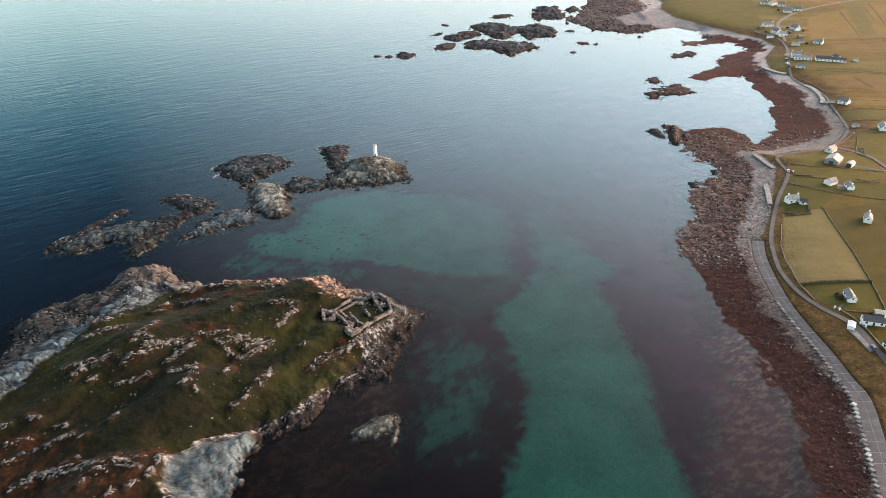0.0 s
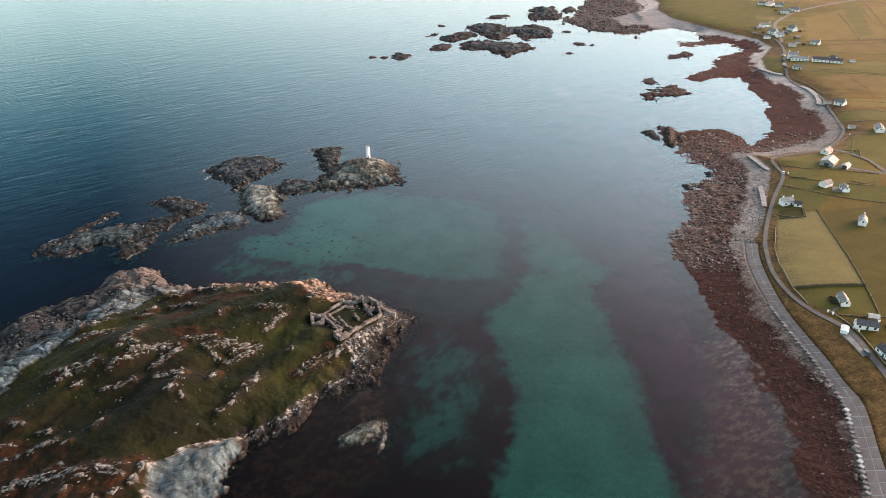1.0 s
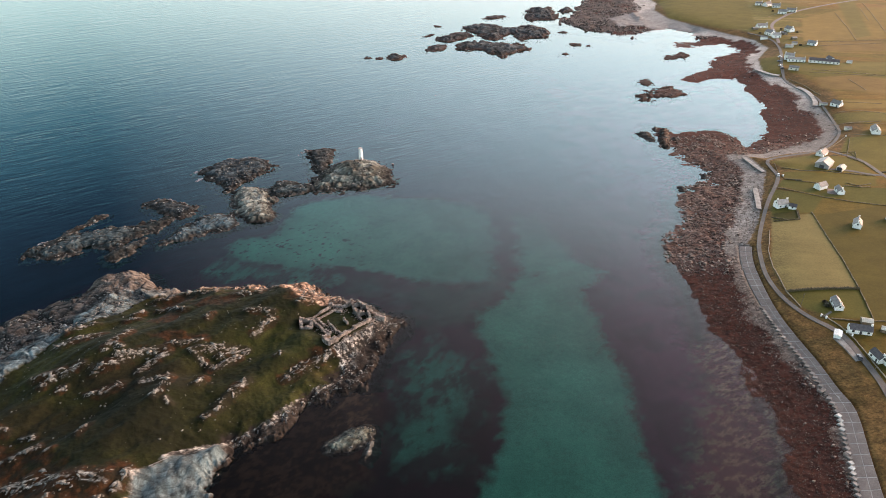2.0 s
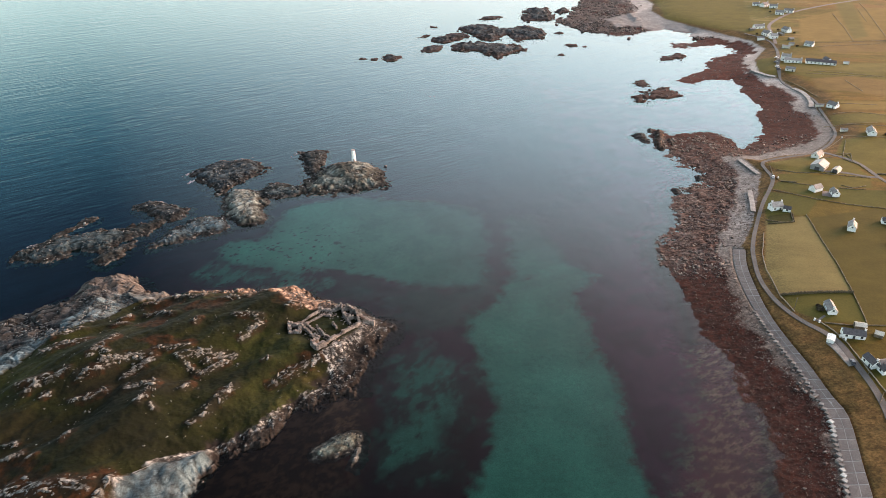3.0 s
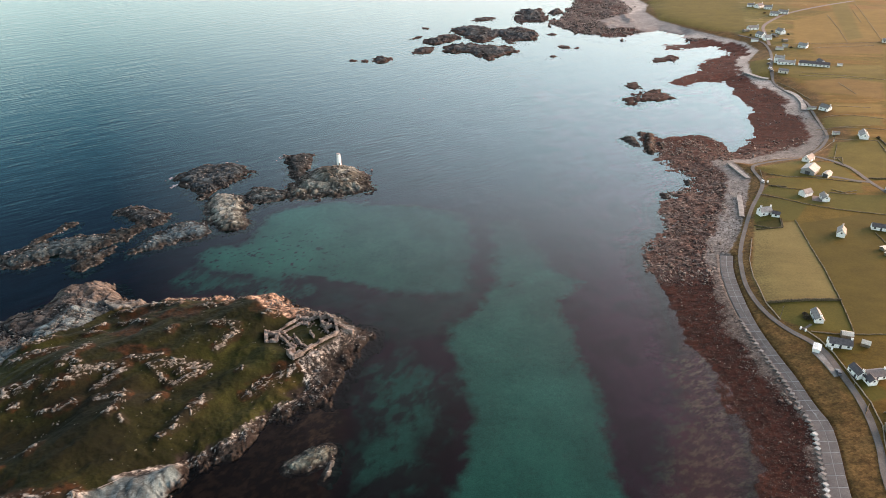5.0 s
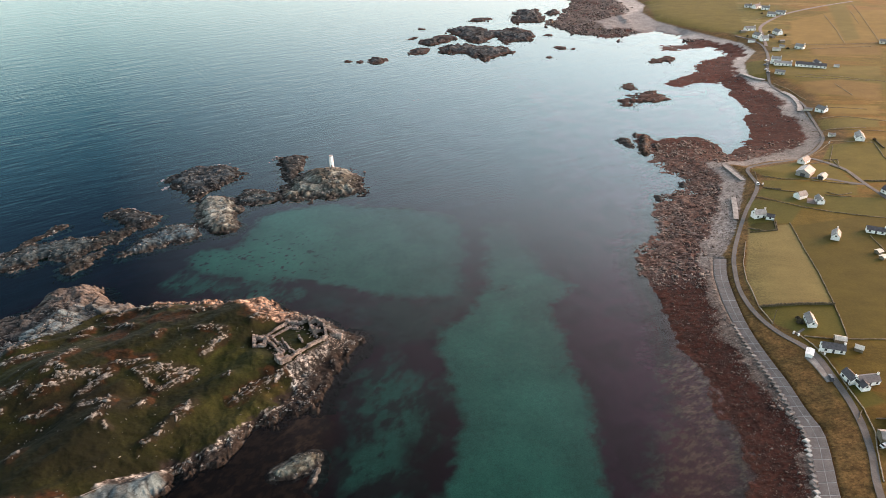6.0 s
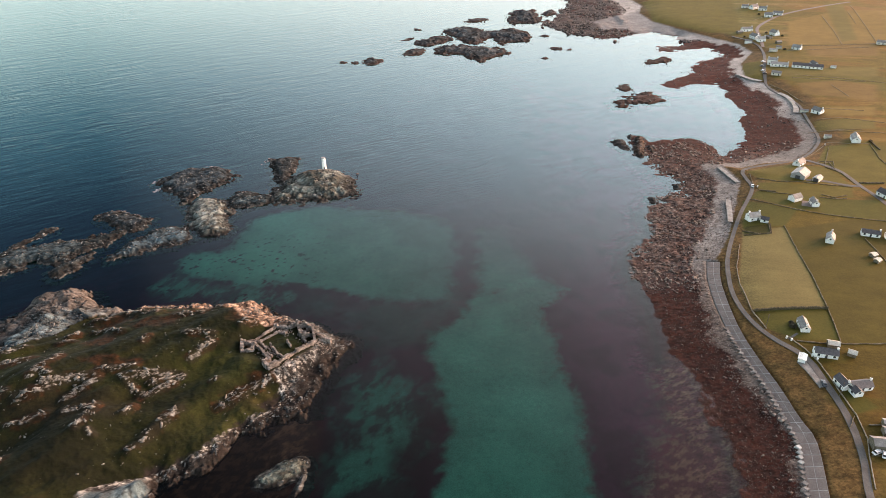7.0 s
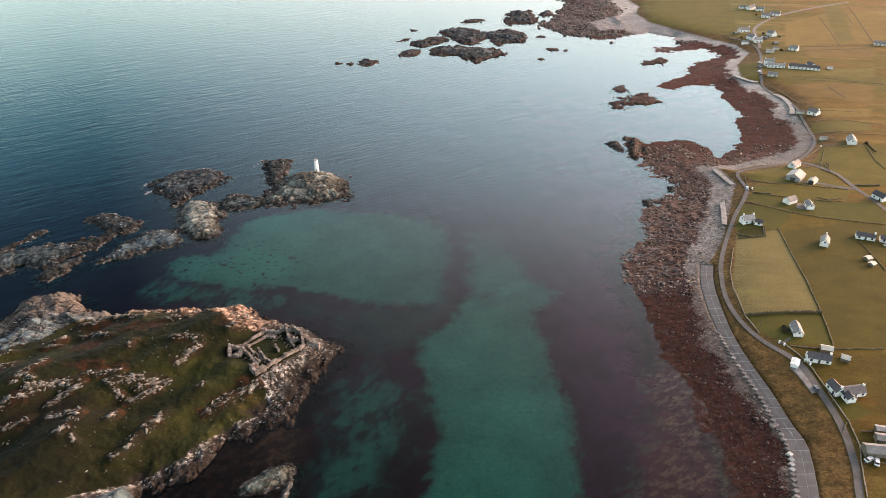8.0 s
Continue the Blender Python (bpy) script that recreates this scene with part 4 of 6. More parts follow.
def build_island_stones():
    """Pale lichen-covered stones that break through the turf along the ribs, and small ones strewn between."""
    rng = np.random.RandomState(31)
    px, py, size, turn = [], [], [], []
    for ax, ay, bx, by in OUTCROPS + OUTCROPS_WEST + OUTCROPS_FAR:
        ln = math.hypot(bx - ax, by - ay)
        n = int(4 + 1.3 * ln)
        t, off = rng.rand(n), rng.randn(n) * (0.5 + 0.05 * ln)
        px.append(ax + (bx - ax) * t - (by - ay) / ln * off)
        py.append(ay + (by - ay) * t + (bx - ax) / ln * off)
        size.append(0.15 + 0.62 * rng.rand(n) ** 3)
        turn.append(np.full(n, math.atan2(by - ay, bx - ax)) + 0.5 * rng.randn(n))
    n = 1500
    sx, sy = -225 + 175 * rng.rand(n), 140 + 165 * rng.rand(n)
    ok = (inside(np.array(TURF_EDGE, float), sx, sy) > 2) & (fbm(sx / 15, sy / 15, 4, 67, 0.6) > 0.50) & (inside(np.array(FORT, float), sx, sy) < -4)
    px, py = np.concatenate(px + [sx[ok]]), np.concatenate(py + [sy[ok]])
    size, turn = np.concatenate(size + [0.10 + 0.26 * rng.rand(ok.sum()) ** 3]), np.concatenate(turn + [6.283 * rng.rand(ok.sum())])
    z = island_z(px, py)[0] + 1.3 * outcrop_share(px, py)
    stones = rocks_mesh("turf_stones", px, py, z + 0.02 * size, size, M_LICHEN, 33, turn, 2.0, 0.5, True)
    tagged(stones, "pale lichen-covered stones breaking through dark turf", "stones", kind="stuff")


def skerry(name, line, height, width, tone, label, gap=0.9, seed=1, knoll=None, tide=1.0, rag=1.0):
    """A bare rock standing out of the sea, pale on top, black in the splash zone, with a low weedy shelf."""
    p = rounded(line, True, 1)
    (x0, y0), (x1, y1) = p.min(0) - 8, p.max(0) + 8
    x, y = np.meshgrid(np.arange(x0, x1, gap), np.arange(y0, y1, gap))
    big = min(1.0, max(0.25, (x1 - x0 - 16) / 55))
    far = gap > 0.9
    cell = 12 if far else 8
    d = inside(p, x, y) + rag * (big * (30 if far else 15) * (fbm(x / cell, y / cell, 5, seed, 0.7) - 0.5) + (12 if far else 6) * (fbm(x / 4.0, y / (2.6 if far else 3.2), 4, seed + 2, 0.75) - 0.5)) + (-0.6 * big if far else 0.9)
    ledge = d + (0.6 + 2.0 * big) * rag * (2 * fbm(x / 11, y / 11, 4, seed + 21) - 0.9)
    c, s = math.cos(radians(35)), math.sin(radians(35))
    u, v = x * c + y * s, -x * s + y * c
    rise = step(0, width * 1.8, d)
    crest = ridged(u / 16, v / 7, 4, seed + 5) ** 1.5
    r1, e1 = blocks(u / 8, v / 5, seed + 60)
    r2, e2 = blocks(u / 3.2, v / 2.2, seed + 70)
    crack = np.maximum(step(0.13, 0.02, e1), 0.55 * step(0.14, 0.02, e2))
    z = np.where(d < 0, 0.4 * d, 0.2 * np.minimum(d, 3) + 0.8 * height * rise * (0.35 + 0.6 * crest))
    z = z + (step(0.5, 5, d) * min(1.0, height / 4) * (1.6 * ridged(u / 7, v / 5, 3, seed + 33) ** 2 - 0.7) if far else 0)
    z = z + step(-2.5, 1.5, d) * ((0.4 + 0.07 * height) * (0.9 * (r1 - 0.5) + 0.5 * (r2 - 0.5)) - 0.35 * crack + 0.5 * (fbm(x / 3, y / 3, 3, seed + 3) - 0.5))
    bench = np.where(ledge < 0, 0.4 * ledge, 0.55 * step(0, 1.2, ledge) + 0.35 * (fbm(x / 2, y / 2, 3, seed + 23) - 0.5))
    raised = step(-0.5, 0.8, z - bench)
    z = np.maximum(z, bench)
    if knoll:
        kx, ky, kz, kr = knoll
        z = np.maximum(z, kz * np.exp(-(np.hypot(x - kx, (y - ky) * 1.15) / kr) ** 3) * (0.72 + 0.55 * crest) + 0.9 * (r1 - 0.5) + 0.5 * (r2 - 0.5) - 0.4 * crack)
    fleck = step(0.36, 0.64, fbm(u / 2.6, v / 1.5, 5, seed + 9, 0.75))
    stone = 0.88 * np.array(tone) * (tones(1, 1, 1) if tone[0] > 1.4 * tone[2] else tones(0.70, 0.97, 1.12) if max(tone) < 0.14 else tones(0.84, 0.95, 1.0)) * ((0.45 + 0.62 * fleck + 0.5 * r2) * (1 - 0.42 * crack))[..., None]
    stain = step(0.50, 0.60, fbm(u / 17, v / 9, 4, seed + 17, 0.6))
    stone = blend(stone, stone * tones(0.44, 0.37, 0.33), 0.8 * stain)
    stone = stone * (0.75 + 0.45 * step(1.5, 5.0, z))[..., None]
    low = step(2.2 * tide, 0.5 * tide, z + 2.2 * tide * (fbm(x / 5, y / 5, 4, seed + 13) - 0.5))
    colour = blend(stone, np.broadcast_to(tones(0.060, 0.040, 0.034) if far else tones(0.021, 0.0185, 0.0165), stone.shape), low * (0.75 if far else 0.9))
    shelf = blend(tones(0.020, 0.0175, 0.0155), tones(0.010, 0.0105, 0.0105), step(0.4, 0.6, fbm(x / 3, y / 3, 4, seed + 25)))
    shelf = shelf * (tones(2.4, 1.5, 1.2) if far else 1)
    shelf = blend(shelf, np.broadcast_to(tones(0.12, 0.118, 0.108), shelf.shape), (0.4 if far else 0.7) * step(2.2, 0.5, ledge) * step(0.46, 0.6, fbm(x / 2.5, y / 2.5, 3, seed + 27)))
    colour = blend(shelf, colour, np.maximum(raised, 0.0 if not knoll else step(2, 4, z)))
    rng = np.random.RandomState(seed)
    strewn = (z > 0.5) & (rng.rand(*z.shape) < (0.05 if far else 0.055) * (0.35 + 1.3 * step(0.45, 0.6, fbm(x / 6, y / 6, 3, seed + 51))))
    BROKEN.append(np.stack([x[strewn], y[strewn], z[strewn], np.full(strewn.sum(), 1.35 if far else 0.6 if tide < 1 else 1.0), np.full(strewn.sum(), 1.0 if far else 0.0)], 1))
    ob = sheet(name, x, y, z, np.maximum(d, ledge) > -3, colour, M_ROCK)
    return tagged(ob, label, "rock", group="rocks in the sea")


BROKEN = []


def build_broken_rock():
    """Split blocks and slabs that lie on the skerries, the reefs, the far point and the bare shores of the islet."""
    rng = np.random.RandomState(41)
    n = 60000
    x, y = -285 + 255 * rng.rand(n), 130 + 202 * rng.rand(n)
    turf = inside(np.array(TURF_EDGE, float), x, y)
    z, d = island_z(x, y)
    ok = (turf < -1) & (d > 1.0) & (inside(np.array(SLAB, float), x, y) < -1) & (inside(np.array(FORT, float), x, y) < -2) & (rng.rand(n) < 0.25 + 0.6 * step(0.45, 0.6, fbm(x / 7, y / 7, 3, 61)))
    shore = np.stack([x[ok], y[ok], z[ok] + 0.3, np.full(ok.sum(), 0.8), np.zeros(ok.sum())], 1)
    x, y = 140 + 200 * rng.rand(n), 560 + 540 * rng.rand(n)
    z, dw, dk, dg = mainland(x, y)
    ok = (dw > 0.5) & (dk < 0) & (inside(np.array(BEACH, float), x, y) < -2) & (rng.rand(n) < np.where(y > 835, 0.2 + 0.5 * step(0.45, 0.6, fbm(x / 18, y / 18, 3, 62)), 0.08))
    point = np.stack([x[ok], y[ok], z[ok] + np.where(y[ok] > 835, 0.7, 0.15), np.where(y[ok] > 835, 1.8, 1.1), np.ones(ok.sum())], 1)
    p = np.concatenate(BROKEN + [shore, point])
    size = p[:, 3] * (0.14 + 0.5 * rng.rand(len(p)) ** 3)
    turn = radians(35) + 0.5 * rng.randn(len(p))
    for pick, mat, label in ((p[:, 4] < 0.5, M_SKERRY, "split grey blocks lying on sea-washed rock"), (p[:, 4] > 0.5, M_REEF, "split brown blocks lying on the reefs")):
        tagged(rocks_mesh("broken_rock", p[pick, 0], p[pick, 1], p[pick, 2], size[pick], mat, 42, turn[pick], 1.8, 0.5, True), label, "stones", kind="stuff")


def foam(x0, y0, long, wide, angle, seed):
    """A broken patch of white water lying on the sea."""
    u, v = np.meshgrid(np.arange(-long, long, 0.35), np.arange(-wide, wide, 0.35))
    keep = fbm(u / 2.0, v / 0.8, 4, seed, 0.7) - 0.5 > 0.10 + 0.25 * ((u / long) ** 2 + (v / wide) ** 2)
    c, s = math.cos(radians(angle)), math.sin(radians(angle))
    ob = sheet("foam", x0 + u * c - v * s, y0 + u * s + v * c, 0.06 + 0.1 * fbm(u, v, 2, seed), keep, None, M_FOAM)
    tagged(ob, "thin white foam where swell breaks on rock", "foam", kind="stuff")


def build_skerries():
    # brown is lifted and greyed: haze over the far reefs put into the tone
    grey, pale, brown = (0.125, 0.13, 0.13), (0.205, 0.198, 0.172), (0.098, 0.082, 0.077)
    rows = (
        ("beacon_rock", [(-104,436),(-85,434),(-63,438),(-47,447),(-50,463),(-57,473),(-78,478),(-95,472),(-104,456)], 7, 8, (0.15, 0.145, 0.125), "lichen-grey rock that carries the white beacon"),
        ("rock", [(-105,464),(-111,482),(-119,507),(-104,511),(-95,506),(-98,487),(-97,466)], 4.5, 4, (0.06, 0.05, 0.045), "low dark arm of rock beside the beacon"),
        ("rock", [(-134,433),(-131,452),(-120,451),(-112,442),(-105,448),(-101,435),(-115,431),(-127,430)], 4, 4, (0.10, 0.098, 0.092), "low grey rocks joining two skerries"),
        ("rock", [(-159,433),(-153,440),(-144,442),(-134,433),(-126,422),(-127,411),(-121,400),(-126,391),(-135,390),(-145,395),(-153,407)], 5.5, 5, pale, "rounded pale grey rock with lichen"),
        ("rock", [(-194,474),(-178,491),(-157,495),(-144,486),(-139,476),(-150,461),(-158,451),(-161,436),(-164,432),(-171,448),(-178,448)], 4.5, 5, (0.065, 0.062, 0.062), "flat dark skerry washed by the swell"),
        ("rock", [(-188,361),(-182,371),(-183,382),(-174,389),(-167,403),(-157,403),(-144,392),(-144,382),(-162,378),(-173,367)], 4, 5, grey, "broken grey skerry with pale ledges"),
        ("rock", [(-218,419),(-210,424),(-195,421),(-174,411),(-182,396),(-195,401),(-214,412)], 3, 4, (0.058, 0.052, 0.05), "low dark rock awash at its edge"),
        ("rock", [(-267,353),(-261,362),(-252,374),(-237,383),(-215,383),(-197,396),(-188,399),(-191,390),(-201,375),(-208,368),(-213,358),(-229,361),(-241,349),(-255,349)], 4.5, 5, (0.07, 0.071, 0.068), "long low dark grey skerry"),
        ("rock", [(-217,348),(-210,359),(-203,368),(-198,372),(-199,357),(-205,344),(-210,342)], 4, 4, (0.07, 0.066, 0.062), "narrow dark spur of rock"),
        ("rock", [(-73,777),(-65,788),(-55,783),(-50,774),(-56,763),(-68,761)], 4, 5, brown, "lone dark rock in open water"),
        ("rock", [(-84,768),(-79,775),(-74,768),(-78,764)], 1.5, 3, brown, "small dark rock beside the lone rock"),
        ("rock", [(-98,769),(-93,776),(-88,771),(-92,764)], 1.2, 3, brown, "small dark rock awash in open water"),
        ("rock", [(-31,797),(-24,814),(-14,818),(-2,823),(-1,806),(-8,796),(-21,794)], 4, 6, brown, "small brown reef in open water"),
        ("rock", [(5,808),(14,830),(28,832),(48,832),(65,826),(79,830),(87,815),(93,797),(81,788),(66,774),(56,768),(49,777),(45,784),(32,794),(16,800)], 5, 8, brown, "brown weed-covered reef in calm water"),
        ("rock", [(-18,847),(-6,866),(8,874),(26,882),(29,867),(27,851),(10,838),(-7,834)], 5, 8, brown, "brown reef with a dark crest"),
        ("rock", [(15,906),(32,920),(51,923),(69,913),(75,900),(94,902),(107,920),(116,902),(124,884),(125,864),(118,847),(104,842),(86,835),(85,857),(73,866),(66,839),(48,834),(41,853),(30,882)], 5, 9, brown, "broad brown reef with pools"),
        ("rock", [(47,955),(58,968),(74,971),(81,964),(72,951),(56,948)], 3, 6, brown, "small far reef in open water"),
        ("rock", [(102,956),(116,1011),(131,1022),(138,1010),(148,1024),(151,988),(146,944),(135,935),(125,942),(112,936),(106,946)], 5, 10, brown, "far dark rock off the point"),
        ("rock", [(152,988),(163,1009),(174,1016),(175,994),(162,977)], 5, 6, brown, "far rock close to the point"),
        ("rock", [(-22,910),(-16,919),(-10,913),(-16,907)], 1.2, 3, brown, "far rock almost awash"),
        ("rock", [(-32,862),(-24,870),(-16,875),(-22,864),(-29,856)], 1.5, 3, brown, "low far rock almost awash"),
        ("rock", [(142,820),(151,825),(157,814),(150,810)], 1.5, 4, brown, "brown rock almost awash at low tide"),
        ("rock", [(159,814),(166,817),(169,811),(162,809)], 1.2, 3, brown, "thin brown rock almost awash"),
        ("rock", [(125,779),(131,784),(136,779),(130,770)], 1.3, 4, brown, "small rock almost awash"),
        ("rock", [(136,874),(144,880),(150,874),(142,868)], 1.3, 4, brown, "small reef awash near the point"),
        ("rock", [(170,623),(181,636),(193,644),(206,653),(218,656),(221,640),(228,633),(212,624),(196,623),(182,618)], 1.6, 4, (0.12, 0.06, 0.045), "red-brown weed-covered rock in the cove"),
        ("rock", [(186,670),(195,684),(201,682),(202,670),(193,658)], 1.5, 4, (0.13, 0.08, 0.065), "small brown rock in the cove"),
        ("rock", [(239,763),(262,779),(273,774),(261,756),(241,752)], 1.5, 5, (0.11, 0.06, 0.05), "low weed-covered rock in the far cove"),
        ("rock", [(174,544),(180,548),(181,536),(175,510),(169,505),(166,512)], 4.5, 3, (0.13, 0.085, 0.065), "brown block of rock at the end of the spit"),
        ("rock", [(153,532),(160,542),(165,539),(164,521),(160,519),(158,529)], 2.2, 3, (0.15, 0.125, 0.11), "broken grey rocks off the spit"),
        ("rock", [(180,528),(185,528),(183,512),(178,514)], 3, 3, (0.12, 0.09, 0.075), "grey-brown rock on the spit"),
        ("rock", [(169,547),(173,552),(174,546),(170,542)], 1.2, 2, (0.13, 0.11, 0.1), "small grey rock off the spit"),
        ("rock", [(180,455),(185,457),(185,451),(181,449)], 1.5, 2, (0.09, 0.085, 0.085), "dark rock in the shallows"),
        ("rock", [(158,437),(162,438),(162,428),(158,429)], 1.5, 2, (0.12, 0.11, 0.105), "grey rock just off the shore"),
        ("rock", [(-254,377),(-251,384),(-245,388),(-244,397),(-241,402),(-236,402),(-238,397),(-242,391),(-247,383),(-251,376)], 1.6, 3, (0.08, 0.08, 0.078), "thin reef edged with foam"),
        ("rock", [(-120,508),(-115,509),(-110,500),(-107,492),(-110,494)], 1.5, 3, (0.07, 0.065, 0.06), "thin arm of rock reaching into the swell"),
        ("rock", [(-196,468),(-193,475),(-189,478),(-186,471),(-190,465)], 1.6, 3, (0.08, 0.078, 0.075), "low dark rock washed by the swell"),
        ("ledge_rock", [(-61,194),(-56,200),(-51,205),(-45,208),(-41,205),(-42,200),(-49,195),(-55,194)], 2.5, 2.5, (0.19, 0.185, 0.15), "pale rock on the weed-covered ledge"),
        ("ledge_rock", [(-42.4,200),(-41.6,200.5),(-40.8,195),(-43,189),(-43.8,189.5),(-42,195)], 1.0, 1.2, (0.3, 0.27, 0.25), "low pale rib of rock"),
    )
    for k, (name, line, height, width, tone, label) in enumerate(rows):
        ys = max(p[1] for p in line)
        close = name == "ledge_rock"
        skerry(name, line, height, width, tone, label, 0.4 if close else 0.5 if ys < 560 else 0.95, 100 + 20 * k, (-74, 466, 7.6, 19) if name == "beacon_rock" else None, 0.3 if close else 1.0, 0.5 if close else 1.0)



# ================= buildings =================
def gabled(name, x, y, angle, length, width, eaves, pitch, walls, roof, label, category="house", chimneys=1, windows=True, door=True, barn_door=False, group=""):
    """A gabled building: solid walls with gable ends, a roof of two slopes, chimneys, windows and a door."""
    length, width, eaves = 0.84 * length, 0.84 * width, 0.92 * eaves
    home = empty(name, pose(x, y, land_z(x, y) - 0.15, 0, 0, angle))
    tagged(home, label, category, group or "buildings of the village")
    hl, hw = length / 2, width / 2
    ridge = eaves + hw * math.tan(radians(pitch))
    bm = bmesh.new()
    ends = []
    for sx in (-hl, hl):
        ends.append([bm.verts.new((sx, py, pz)) for py, pz in ((-hw, -1.0), (hw, -1.0), (hw, eaves), (0, ridge), (-hw, eaves))])
    a, b = ends
    bm.faces.new(a[::-1])
    bm.faces.new(b)
    for k in range(5):
        bm.faces.new((a[k], a[(k + 1) % 5], b[(k + 1) % 5], b[k]))
    part("wall", bm, walls, home)
    slope = math.hypot(hw, ridge - eaves)
    for side in (-1, 1):
        bm = bmesh.new()
        up = Vector((0, -side * hw, ridge - eaves)) / slope
        out = Vector((0, side * (ridge - eaves), hw)) / slope
        base = Vector((0, side * hw, eaves)) - up * 0.3
        ring = []
        for sx in (-hl - 0.15, hl + 0.15):
            for along_up, lift in ((0, 0.02), (slope + 0.3, 0.02), (slope + 0.3, 0.18), (0, 0.18)):
                ring.append(bm.verts.new(base + up * along_up + out * lift + Vector((sx, 0, 0))))
        bm.faces.new(ring[3::-1])
        bm.faces.new(ring[4:])
        for k in range(4):
            bm.faces.new((ring[k], ring[(k + 1) % 4], ring[4 + (k + 1) % 4], ring[4 + k]))
        part("roof", bm, roof, home)
    for k in range(chimneys):
        cx = (hl - 0.45) * (1 if k == 0 else -1)
        bm = bmesh.new()
        box(bm, cx - 0.4, cx + 0.4, -0.35, 0.35, ridge - 0.6, ridge + 0.9)
        box(bm, cx - 0.48, cx + 0.48, -0.43, 0.43, ridge + 0.9, ridge + 1.05)
        stack = part("chimney", bm, walls, home)
        bm = bmesh.new()
        bmesh.ops.create_cone(bm, cap_ends=True, segments=8, radius1=0.15, radius2=0.12, depth=0.5, matrix=Matrix.Translation((cx, 0, ridge + 1.28)))
        part("chimney_pot", bm, M_STONE, stack)
    if windows:
        count = max(1, int(length / 3.2))
        for side in (-1, 1):
            for k in range(count):
                wx = -hl + length * (k + 0.5) / count
                if door and side == -1 and k == count // 2:
                    bm = bmesh.new()
                    box(bm, wx - 0.5, wx + 0.5, side * hw - 0.05, side * hw + 0.05, -0.1, 2.05)
                    part("door", bm, M_DARK, home)
                    continue
                frame_bm = bmesh.new()
                box(frame_bm, wx - 0.62, wx + 0.62, side * hw - 0.04, side * hw + 0.04, 0.85, 2.15)
                holder = part("window", frame_bm, M_CREAM, home)
                bm = bmesh.new()
                box(bm, wx - 0.52, wx + 0.52, side * hw - 0.07, side * hw + 0.07, 0.95, 2.05)
                part("pane", bm, M_GLASS, holder)
        for sx in (-1, 1):
            frame_bm = bmesh.new()
            box(frame_bm, sx * hl - 0.04, sx * hl + 0.04, -0.55, 0.55, eaves - 0.2, eaves + 0.9)
            holder = part("window", frame_bm, M_CREAM, home)
            bm = bmesh.new()
            box(bm, sx * hl - 0.07, sx * hl + 0.07, -0.45, 0.45, eaves - 0.1, eaves + 0.8)
            part("pane", bm, M_GLASS, holder)
    if name in ("cottage", "house") and roof is M_FIBRE and length > 9:
        for k in range(3):
            bm = bmesh.new()
            m = Matrix.Translation((-hl * 0.5 + k * hl * 0.5, -hw * 0.5, (eaves + ridge) / 2 + 0.2)) @ Matrix.Rotation(math.atan2(ridge - eaves, hw), 4, "X")
            box(bm, -0.4, 0.4, -0.55, 0.55, -0.05, 0.06, m)
            part("skylight", bm, M_PALE, home, "pale skylight")
    if barn_door:
        bm = bmesh.new()
        box(bm, hl - 0.05, hl + 0.06, -1.6, 1.6, -0.1, 2.8)
        part("door", bm, M_DARK, home, "dark open barn doorway")
    return home


